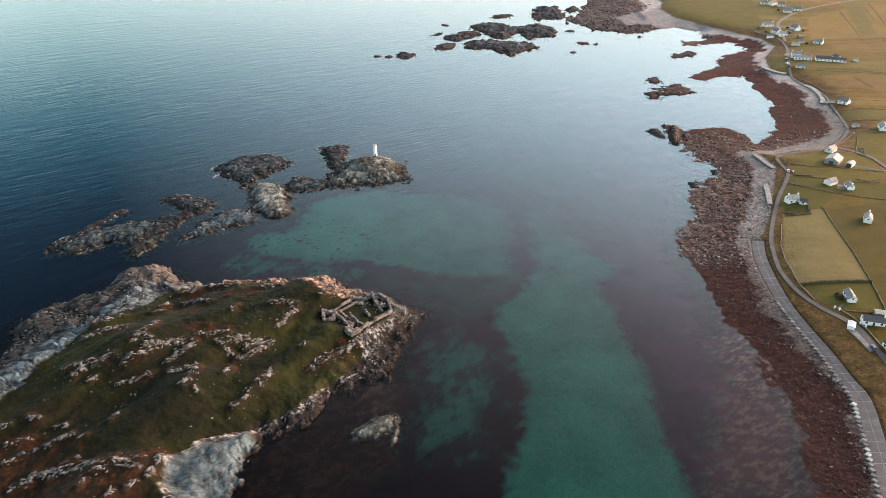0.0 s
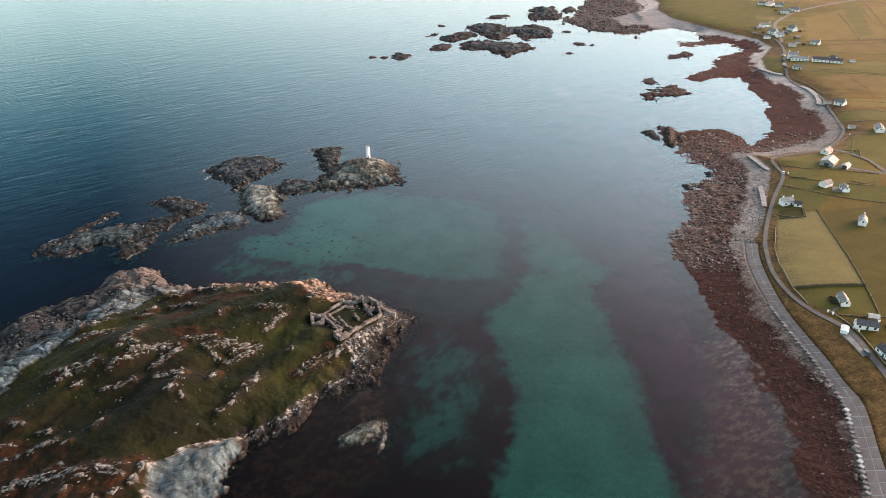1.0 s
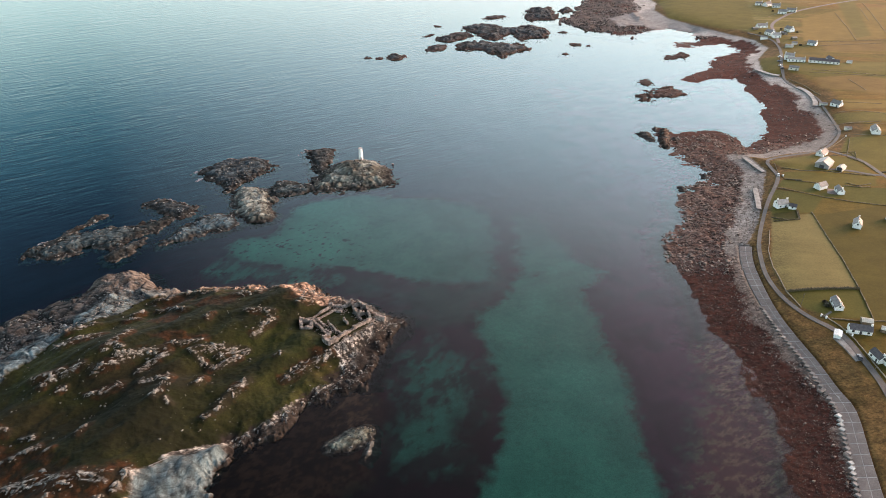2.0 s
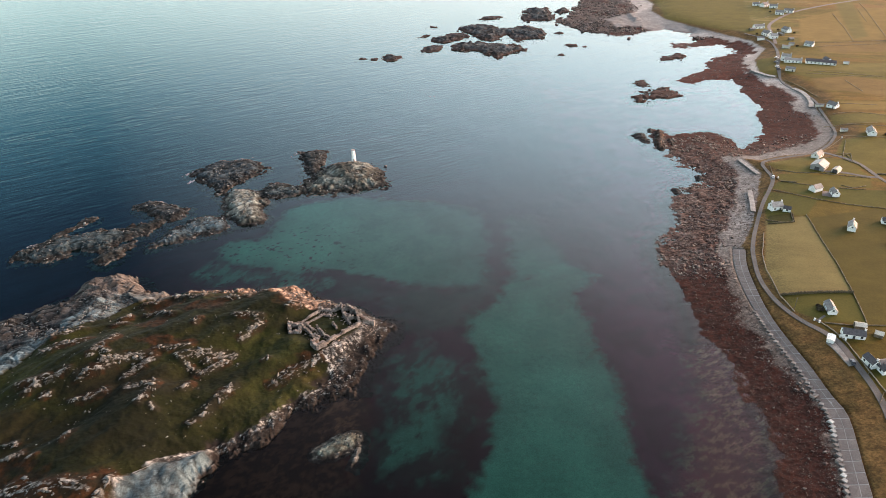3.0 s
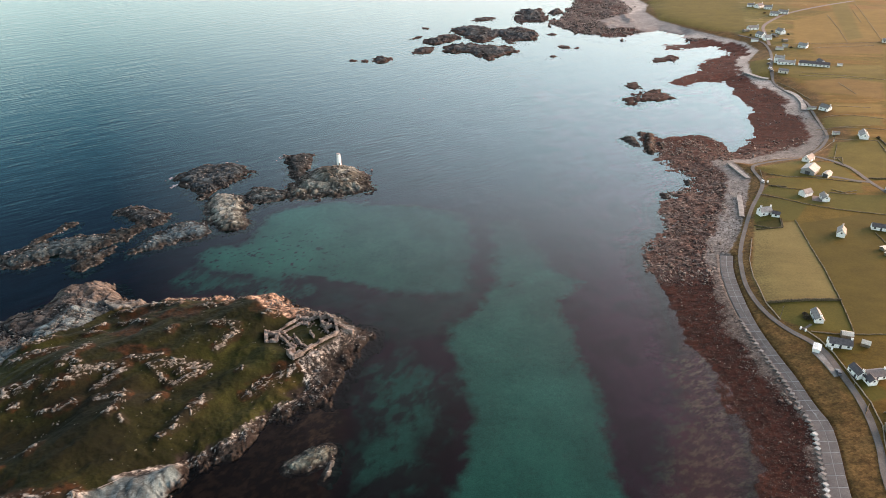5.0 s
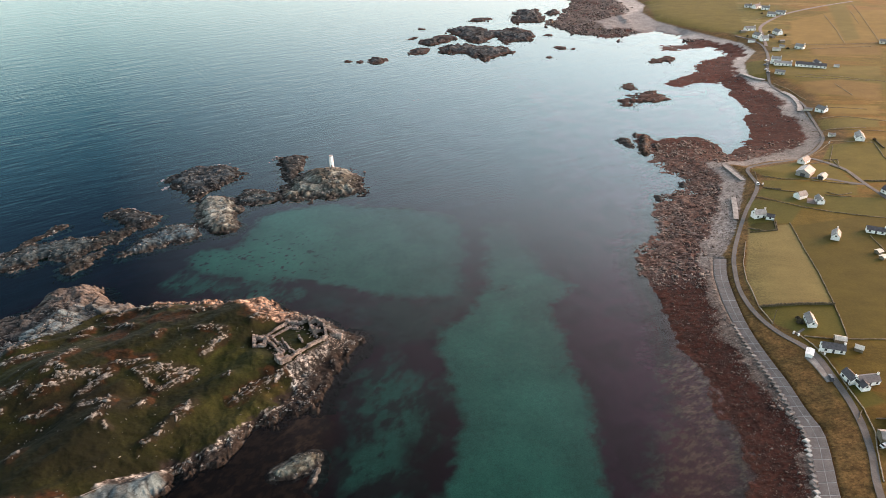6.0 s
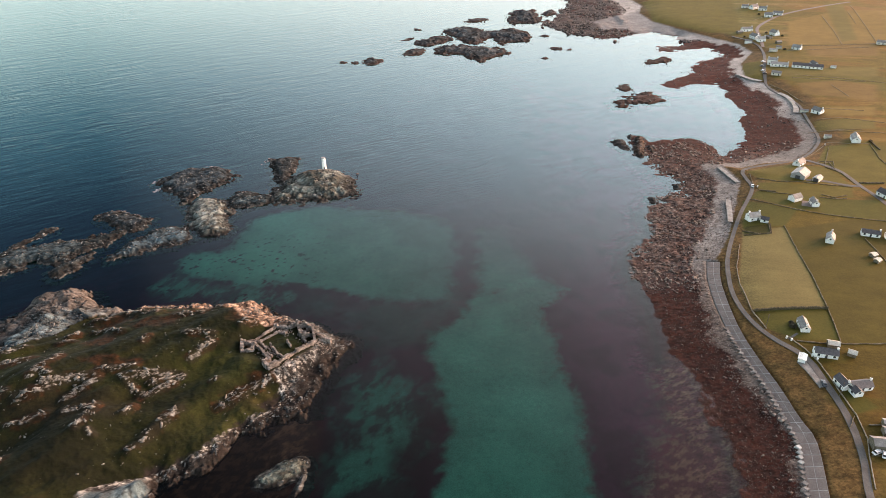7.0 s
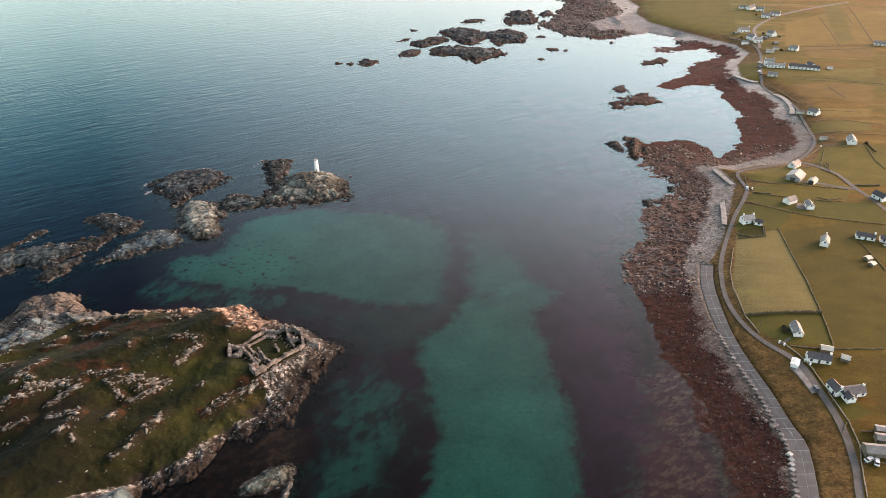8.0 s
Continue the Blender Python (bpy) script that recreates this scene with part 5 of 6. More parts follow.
BUILDINGS = (
    ("cottage", 192.2, 280.0, -100, 10.2, 4.9, 2.4, 40, M_WHITE, M_FIBRE, "white rendered cottage with a grey roof on a lawn", "house", 1),
    ("farmhouse", 192.9, 258.8, -16, 12.0, 5.6, 2.7, 38, M_WHITE, M_SLATE, "long white farmhouse with a dark slate roof", "house", 1),
    ("bungalow", 197.0, 236.4, 8, 11.5, 5.8, 2.7, 36, M_WHITE, M_SLATE, "white bungalow with a dark slate roof", "house", 1),
    ("bungalow_wing", 190.8, 238.6, -80, 8.0, 5.2, 2.9, 40, M_WHITE, M_SLATE, "white wing with a dark slate roof and coped gable", "house", 1),
    ("porch_wing", 193.8, 233.0, -84, 5.2, 4.6, 2.5, 38, M_WHITE, M_SLATE, "white gabled porch of the bungalow", "house", 0),
    ("shed", 181.4, 256.7, -122, 6.2, 3.6, 2.2, 14, M_WHITE, M_WHITE, "white metal shed beside the road", "shed", 0),
    ("ruined_cottage", 199.4, 264.9, -17, 6.0, 4.2, 2.2, 30, M_STONE, M_CREAM, "small stone outhouse with a pale patched roof", "shed", 0),
    ("stone_hut", 204.8, 257.9, -33, 4.4, 3.8, 2.2, 32, M_STONE, M_CREAM, "small stone hut with a pale roof", "shed", 0),
    ("cottage", 211.5, 392.5, 8, 9.0, 6.2, 3.2, 42, M_WHITE, M_PALE, "white storey-and-a-half cottage behind a garden wall", "house", 2),
    ("cottage_annex", 217.0, 388.0, -30, 5.5, 4.4, 2.4, 35, M_WHITE, M_SLATE, "white annex with a dark slate roof", "house", 0),
    ("cottage", 244.4, 361.1, -119, 9.2, 5.4, 2.9, 44, M_WHITE, M_FIBRE, "white cottage with a steep grey roof alone in a field", "house", 2),
    ("barn", 247.6, 414.8, 24, 8.4, 6.4, 2.9, 36, M_WHITE, M_FIBRE, "white barn with a grey roof beside a paved yard", "barn", 0),
    ("cottage", 256.5, 407.2, -97, 8.5, 5.0, 2.8, 38, M_WHITE, M_FIBRE, "small white cottage with a grey roof at a yard", "house", 1),
    ("barn", 267.0, 450.5, -133, 13.5, 11.0, 3.4, 28, M_PALE, M_PALE, "large pale barn with a wide pale roof", "barn", 0),
    ("shed", 275.5, 443.0, -138, 8.0, 5.0, 2.6, 30, M_CREAM, M_PALE, "pale open-fronted shed with a dark doorway", "shed", 0),
    ("cottage", 277.0, 474.0, -138, 11.0, 6.5, 2.8, 36, M_WHITE, M_FIBRE, "white cottage with a grey roof beside the beach road", "house", 1),
    ("house", 339.2, 515.1, -110, 13.0, 7.2, 3.0, 38, M_WHITE, M_FIBRE, "white house with a broad grey roof and skylights", "house", 1),
    ("shed", 324.0, 527.0, -15, 6.0, 4.0, 2.3, 20, M_CREAM, M_FIBRE, "low grey shed near a field wall", "shed", 0),
    ("long_cottage", 270.9, 366.2, -22, 12.0, 5.0, 2.6, 36, M_WHITE, M_SLATE, "long low white cottage with a dark roof", "house", 1),
    ("long_cottage", 281.5, 362.0, -20, 9.0, 5.0, 2.6, 36, M_WHITE, M_SLATE, "low white outbuilding with a dark roof", "house", 0),
    ("house", 307.2, 416.6, -70, 10.0, 6.5, 3.0, 38, M_WHITE, M_SLATE, "white house with a dark roof by a track", "house", 1),
    ("barn", 190.5, 203.3, -8, 13.0, 6.0, 2.8, 30, M_STONE, M_FIBRE, "stone barn with a grey sheet roof by the road", "barn", 0),
    ("shed", 196.2, 209.4, -12, 8.0, 4.5, 2.4, 25, M_STONE, M_FIBRE, "stone shed with a grey sheet roof", "shed", 0),
    ("shed", 197.5, 214.4, -12, 5.0, 3.4, 2.2, 22, M_STONE, M_PALE, "small shed with a pale roof", "shed", 0),
    ("school", 387.0, 702.8, -22, 34.0, 8.0, 2.8, 30, M_WHITE, M_SLATE, "long white building with a dark slate roof", "building", 0),
    ("hall", 396.0, 708.0, -84, 10.0, 6.0, 3.2, 38, M_WHITE, M_SLATE, "cross wing with a steep dark slate roof", "building", 0),
    ("hotel_wing", 362.5, 712.0, -21, 20.0, 8.0, 3.0, 24, M_WHITE, M_PALE, "white wing with a pale roof", "building", 1),
    ("hotel", 358.5, 720.0, -21, 11.0, 8.0, 5.4, 30, M_WHITE, M_PALE, "two-storey white house with a pale roof", "building", 2),
    ("shed", 348.5, 685.2, -30, 11.0, 6.5, 2.8, 30, M_CREAM, M_FIBRE, "olive-grey roofed house below the road", "house", 0),
    ("shed", 380.2, 768.8, -30, 10.0, 6.0, 2.8, 15, M_CREAM, M_PALE, "pale flat-roofed shed near the village", "shed", 0),
    ("house", 407.0, 772.1, -45, 11.0, 7.0, 3.0, 38, M_WHITE, M_PALE, "white house at the edge of the fields", "house", 1),
    ("house", 407.8, 833.2, -75, 12.0, 8.0, 3.6, 38, M_WHITE, M_FIBRE, "white village house with a grey roof", "house", 1),
    ("house", 383.1, 854.1, 5, 15.0, 7.0, 3.0, 36, M_WHITE, M_FIBRE, "long white village house near the beach", "house", 1),
    ("house", 380.5, 823.0, -70, 12.0, 8.0, 3.6, 38, M_WHITE, M_FIBRE, "white village house with a grey roof", "house", 1),
    ("house", 383.0, 810.2, 3, 10.0, 7.0, 3.4, 40, M_WHITE, M_PALE, "white village house at a bend", "house", 1),
    ("shed", 368.9, 810.0, -20, 9.0, 6.0, 2.8, 25, M_WHITE, M_FIBRE, "low white outbuilding near the beach", "shed", 0),
    ("house", 435.1, 918.2, -20, 12.0, 8.0, 3.4, 36, M_WHITE, M_FIBRE, "white house on the far slope", "house", 1),
    ("house", 450.5, 926.3, -30, 14.0, 7.0, 3.0, 34, M_WHITE, M_FIBRE, "long white house on the far slope", "house", 1),
    ("house", 433.1, 961.7, 30, 13.0, 8.0, 3.4, 36, M_WHITE, M_SLATE, "white house far up the coast", "house", 1),
    ("house", 441.0, 952.0, -20, 12.0, 7.0, 3.2, 36, M_WHITE, M_FIBRE, "white house in the far hamlet", "house", 1),
    ("house", 340.7, 580.7, -60, 10.0, 7.0, 3.0, 38, M_WHITE, M_FIBRE, "white house above the cove road", "house", 1),
    ("shed", 390.0, 778.0, -30, 7.0, 5.0, 2.6, 25, M_CREAM, M_FIBRE, "grey outbuilding among bare shrubs", "shed", 0),
    ("shed", 398.0, 798.0, 10, 7.0, 4.5, 2.4, 25, M_STONE, M_FIBRE, "stone outbuilding in the far village", "shed", 0),
    ("shed", 396.0, 820.0, -70, 8.0, 5.0, 2.4, 25, M_STONE, M_FIBRE, "low stone byre in the far village", "shed", 0),
    ("shed", 372.0, 846.0, 12, 8.0, 5.0, 2.4, 20, M_STONE, M_FIBRE, "low grey shed near the far beach", "shed", 0),
    ("house", 424.0, 968.0, -15, 10.0, 6.0, 3.0, 36, M_WHITE, M_FIBRE, "small white house in the far hamlet", "house", 1),
    ("shed", 333.0, 588.0, -25, 8.0, 4.0, 2.2, 20, M_CREAM, M_FIBRE, "low pale shed above the cove road", "shed", 0),
    ("stone_hut", 260.0, 342.5, 20, 4.2, 3.6, 1.9, 24, M_STONE, M_CREAM, "small stone hut with a pale roof in rough pasture", "shed", 0),
    ("stone_hut", 259.2, 336.6, 30, 4.0, 3.4, 1.8, 24, M_STONE, M_CREAM, "small stone hut with a pale roof in rough pasture", "shed", 0),
    ("shed", 412.0, 700.0, -24, 6.0, 4.0, 2.2, 20, M_WHITE, M_PALE, "small pale shed beside the long building", "shed", 0),
    ("house", 506.6, 782.0, -24, 14.0, 7.0, 3.0, 34, M_CREAM, M_FIBRE, "pale farmhouse high on the pasture", "house", 0),
)


def build_buildings():
    for name, x, y, ang, ln, wd, eaves, pitch, walls, roof, label, category, stacks in BUILDINGS:
        lived = category in ("house", "building")
        gabled(name, x, y, ang, ln, wd, eaves, pitch, walls, roof, label, category, stacks, lived, lived and ln > 6, name == "shed" and walls is M_CREAM or name == "barn")


# ================= field walls, poles, cars =================
WALLS_NEAR = [
    [(211,294),(217,324),(221,351),(226,381)], [(211,294),(208,281),(204,266)], [(185,270),(195,267),(204,266),(227,265)],
    [(182,274),(186,264),(188,253),(188,236),(188,221),(186,208),(180,194),(176,183)], [(192,362),(181,337),(177,321),(174,296),(175,281)],
    [(200,379),(207,373),(214,372),(219,387)], [(187,220),(182,214)], [(190,215),(196,214),(194,209)], [(183,199),(191,198)],
]
WALLS_MID = [
    [(221,421),(232,410),(243,401),(258,393),(272,388),(292,382)], [(231,434),(239,427),(250,422)], [(265,417),(274,414),(281,414)],
    [(238,452),(248,444),(260,442),(277,436),(294,431)], [(266,362),(265,345),(264,331)], [(236,460),(232,444),(232,436)],
    [(292,466),(298,455),(298,436)], [(268,421),(274,416),(284,419)], [(292,477),(303,476),(299,467)], [(314,505),(293,468)], [(281,470),(299,474),(297,462)], [(346,506),(338,478),(337,463)],
]
WALLS_FAR = [
    [(318,517),(330,510),(346,506)], [(334,664),(340,640),(342,611)], [(329,542),(346,534),(372,526)], [(313,510),(294,492),(281,482),(258,481)],
    [(405,788),(440,782),(516,786)], [(501,912),(484,847),(464,787)], [(566,971),(528,856),(502,783)], [(334,566),(352,564),(384,547)],
    [(365,681),(398,669),(440,648)], [(371,708),(355,726)],
    [(336,592),(379,578)], [(316,543),(356,537)], [(385,648),(385,615)], [(395,767),(486,772)], [(359,674),(421,654)], [(439,926),(409,901)], [(523,871),(543,931)],
]


def stone_wall(line, height, width, material, name, label, category, gap=0.9, seed=3):
    """A rough wall that follows the ground, with an uneven top."""
    p = along(line, gap)
    d = np.gradient(p, axis=0)
    d /= np.hypot(d[:, 0], d[:, 1])[:, None] + 1e-9
    p = p + 0.35 * np.stack([vnoise(p[:, 0] / 5, p[:, 1] / 5, seed) - 0.5, vnoise(p[:, 0] / 5, p[:, 1] / 5, seed + 1) - 0.5], 1)
    nrm = np.stack([-d[:, 1], d[:, 0]], 1)
    z = mainland(p[:, 0], p[:, 1])[0]
    bm = bmesh.new()
    rows = []
    for k in range(len(p)):
        h = height * (0.75 + 0.5 * random.random())
        w = width / 2 * (0.85 + 0.3 * random.random())
        rows.append([bm.verts.new((*(p[k] + nrm[k] * o), z[k] + dz)) for o, dz in ((-w * 1.15, -0.4), (-w * 0.8, h), (w * 0.8, h * 0.95), (w * 1.15, -0.4))])
    for r, s in zip(rows, rows[1:]):
        for k in range(3):
            bm.faces.new((r[k], r[k + 1], s[k + 1], s[k]))
    for r in (rows[0], rows[-1]):
        bm.faces.new(r)
    return tagged(part(name, bm, material), label, category, "walls of the fields")


def build_walls():
    for k, line in enumerate(WALLS_NEAR):
        stone_wall(line, 0.5, 0.36, M_ROADWALL if k in (3, 4) else M_FIELDWALL, "field_wall", "low dry-stone field wall along rough grass", "stone wall", 0.8, 3 + k)
    for k, line in enumerate(WALLS_MID):
        stone_wall(line, 0.42, 0.34, M_FIELDWALL, "field_wall", "weathered dry-stone wall between pastures", "stone wall", 1.0, 33 + k)
    for k, line in enumerate(WALLS_FAR):
        stone_wall(line, 0.3, 0.5, M_OLDWALL, "field_wall", "old dry-stone wall on the far pasture", "stone wall", 1.8, 63 + k)
    stone_wall([(174, 296), (196, 295), (211, 294)], 1.2, 1.1, M_HEDGE, "hedge", "dense dark brown hedge at the field's end", "hedge", 0.5, 90)
    stone_wall([(199, 373), (207, 372.4), (215, 372.4)], 0.6, 0.5, M_HEDGE, "hedge", "dark clipped hedge round a cottage garden", "hedge", 0.5, 91)
    stone_wall([(219, 384), (217, 378), (215, 372.6)], 0.6, 0.5, M_HEDGE, "hedge", "dark clipped hedge round a cottage garden", "hedge", 0.5, 92)
    stone_wall([(302, 437.4), (309, 436.4), (318, 436.6)], 0.9, 1.3, M_HEDGE, "hedge", "thick brown winter hedge beside a track", "hedge", 0.6, 94)
    stone_wall([(349, 511), (348, 502), (347, 494)], 0.8, 1.2, M_HEDGE, "hedge", "thick brown winter hedge beside a house", "hedge", 0.6, 95)
    stone_wall([(232, 432), (237, 429.5), (241, 428)], 0.7, 0.9, M_HEDGE, "hedge", "rough brown hedge bank beside the road", "hedge", 0.5, 93)


def build_pole(x, y):
    pole = empty("utility_pole", pose(x, y, land_z(x, y), 0, 0, random.uniform(0, 180)))
    tagged(pole, "weathered timber utility pole beside the road", "utility pole", "poles along the road")
    bm = bmesh.new()
    bmesh.ops.create_cone(bm, cap_ends=True, segments=8, radius1=0.13, radius2=0.09, depth=8.0, matrix=Matrix.Translation((0, 0, 4.0)))
    part("pole", bm, M_WOOD, pole)
    bm = bmesh.new()
    box(bm, -0.8, 0.8, -0.06, 0.06, 7.7, 7.85)
    part("crossarm", bm, M_WOOD, pole)
    for dx in (-0.7, 0.7):
        bm = bmesh.new()
        bmesh.ops.create_cone(bm, cap_ends=True, segments=8, radius1=0.06, radius2=0.04, depth=0.18, matrix=Matrix.Translation((dx, 0, 7.94)))
        part("insulator", bm, M_DARK, pole)


def build_car(x, y, angle, material, label):
    car = empty("car", pose(x, y, land_z(x, y) + 0.17, 0, 0, angle))
    tagged(car, label, "car", "parked cars")
    side = [(-2.1, 0.3), (2.1, 0.3), (2.15, 0.75), (1.2, 0.92), (-1.9, 0.95), (-2.15, 0.8)]
    cabin = [(-1.75, 0.93), (1.0, 0.9), (0.45, 1.42), (-1.3, 1.45)]
    for name, outline, half, mat in (("body", side, 0.86, material), ("cabin", cabin, 0.74, M_GLASS)):
        bm = bmesh.new()
        two = [[bm.verts.new((px, s * half, pz)) for px, pz in outline] for s in (-1, 1)]
        bm.faces.new(two[0])
        bm.faces.new(two[1][::-1])
        for k in range(len(outline)):
            bm.faces.new((two[0][k], two[0][(k + 1) % len(outline)], two[1][(k + 1) % len(outline)], two[1][k]))
        bmesh.ops.bevel(bm, geom=bm.edges[:], offset=0.06, segments=1, affect="EDGES")
        part(name, bm, mat, car)
    bm = bmesh.new()
    box(bm, -1.25, 0.4, -0.68, 0.68, 1.42, 1.5)
    part("roof", bm, material, car)
    for wx in (-1.3, 1.35):
        for s in (-1, 1):
            bm = bmesh.new()
            bmesh.ops.create_cone(bm, cap_ends=True, segments=12, radius1=0.32, radius2=0.32, depth=0.2, matrix=Matrix.Translation((wx, s * 0.8, 0.32)) @ Matrix.Rotation(radians(90), 4, "X"))
            part("wheel", bm, M_DARK, car)


def build_post(x, y):
    post = empty("gate_post", pose(x, y, land_z(x, y), 0, 0, 20))
    tagged(post, "white-painted square gate post at the roadside", "gate post", "gate posts along the road")
    bm = bmesh.new()
    box(bm, -0.3, 0.3, -0.3, 0.3, -0.4, 1.3)
    part("shaft", bm, M_WHITE, post)
    bm = bmesh.new()
    box(bm, -0.38, 0.38, -0.38, 0.38, 1.3, 1.42)
    part("cap", bm, M_WHITE, post)


def build_bush(x, y, radius, seed):
    """A rounded shrub of many small leaf clumps over short stems."""
    rng = np.random.RandomState(seed)
    bush = empty("bush", pose(x, y, land_z(x, y)))
    tagged(bush, "dense brown winter bush beside a house", "bush", "garden bushes")
    bm = bmesh.new()
    for k in range(5):
        a = k * 1.26
        bmesh.ops.create_cone(bm, cap_ends=True, segments=5, radius1=0.06, radius2=0.02, depth=radius * 1.4, matrix=Matrix.Rotation(a, 4, "Z") @ Matrix.Rotation(0.5, 4, "Y") @ Matrix.Translation((0, 0, radius * 0.6)))
    part("stem", bm, M_WOOD, bush)
    bm = bmesh.new()
    for k in range(260):
        v = rng.normal(size=3)
        v /= np.linalg.norm(v)
        r = radius * (0.6 + 0.5 * rng.rand())
        p = Vector((v[0] * r, v[1] * r, abs(v[2]) * r * 0.9 + 0.15))
        q = [Vector(rng.normal(size=3)) * 0.16 * radius for _ in range(2)]
        bm.faces.new([bm.verts.new(p + d) for d in (q[0], q[1], -q[0], -q[1])])
    part("leaves", bm, M_LEAF, bush)


# ================= promenade, revetment and boulders =================
def build_promenade():
    """Cast slabs in two rows on a sloping sea wall, with open joints."""
    n = 34
    sea, land = (along(rounded(line, False, 1), 0.5) for line in (PROM_SEA, PROM_LAND))
    sea, land = (line[np.linspace(0, len(line) - 1, n + 1).astype(int)] for line in (sea, land))
    zs, zl = 3.1, 4.6
    base = bmesh.new()
    lower = [[base.verts.new((*a, -0.5)), base.verts.new((*a, zs - 0.06)), base.verts.new((*b, zl - 0.06)), base.verts.new((*b, 1.0))] for a, b in zip(sea, land)]
    for r, s in zip(lower, lower[1:]):
        for k in range(3):
            base.faces.new((r[k], r[k + 1], s[k + 1], s[k]))
    prom = tagged(part("promenade", base, M_JOINT), "sloping concrete sea wall cast in slabs with pale joints", "sea wall", kind="structure")
    cuts = (0.0, 0.5, 1.0)
    for k in range(n):
        for u0, u1 in zip(cuts, cuts[1:]):
            ring, top = [], []
            for e, u in ((0, u0), (0, u1), (1, u1), (1, u0)):
                a, b = sea[k + e], land[k + e]
                p = a + (b - a) * u
                ring.append(p)
                top.append(zs + (zl - zs) * u)
            mid = sum(ring) / 4
            ring = [mid + (p - mid) * (1 - 0.27 / max(0.5, np.hypot(*(p - mid)))) for p in ring]
            bm = bmesh.new()
            lift = random.uniform(0.0, 0.03)
            prism(bm, ring, [z - 0.3 for z in top], [z + lift for z in top])
            part("slab", bm, M_CONC, prom)
    edge = along(rounded(PROM_SEA, False, 1), 2.7)
    bm = bmesh.new()
    top = [bm.verts.new(p) for p in ((0, 1.35, 0.45), (-1.2, 0, 0.55), (0, -1.25, 0.5), (1.2, 0, 0.55))]
    foot = [bm.verts.new(p) for p in ((0, 2.3, -1.5), (-1.5, 0, -1.5), (0, -1.6, -1.5), (1.5, 0, -1.5))]
    bm.faces.new(top)
    for i in range(4):
        bm.faces.new((top[i], foot[i], foot[(i + 1) % 4], top[(i + 1) % 4]))
    bmesh.ops.recalc_face_normals(bm, faces=bm.faces)
    bmesh.ops.bevel(bm, geom=bm.edges[:], offset=0.12, segments=1, affect="EDGES")
    first, fresh = None, []
    for k in range(1, len(edge) - 24):
        p, q = edge[k], edge[k + 1]
        ang = math.degrees(math.atan2(q[1] - p[1], q[0] - p[0]))
        nx, ny = -(q[1] - p[1]), q[0] - p[0]
        ln = math.hypot(nx, ny)
        px, py = p[0] + nx / ln * 0.9, p[1] + ny / ln * 0.9
        m = pose(px, py, max(2.0, land_z(px, py) + 0.4), random.uniform(-7, 7), random.uniform(-7, 7), ang + random.uniform(-12, 12))
        if (177 < py < 184) or (198 < py < 209):
            fresh.append(m)
        elif first is None:
            first = part("armour_block", bm, M_ARMOUR)
            tagged(first, "grey concrete armour block at the foot of the sea wall", "concrete block", "armour blocks along the sea wall")
            first.matrix_basis = m
        else:
            copy_thing(first, m)
    clean = None
    for m in fresh:
        if clean is None:
            clean = new("armour_block", first.data.copy())
            clean.data.materials[0] = M_FRESH
            tagged(clean, "newer white concrete armour block at the foot of the sea wall", "concrete block", "armour blocks along the sea wall")
            clean.matrix_basis = m
        else:
            copy_thing(clean, m)


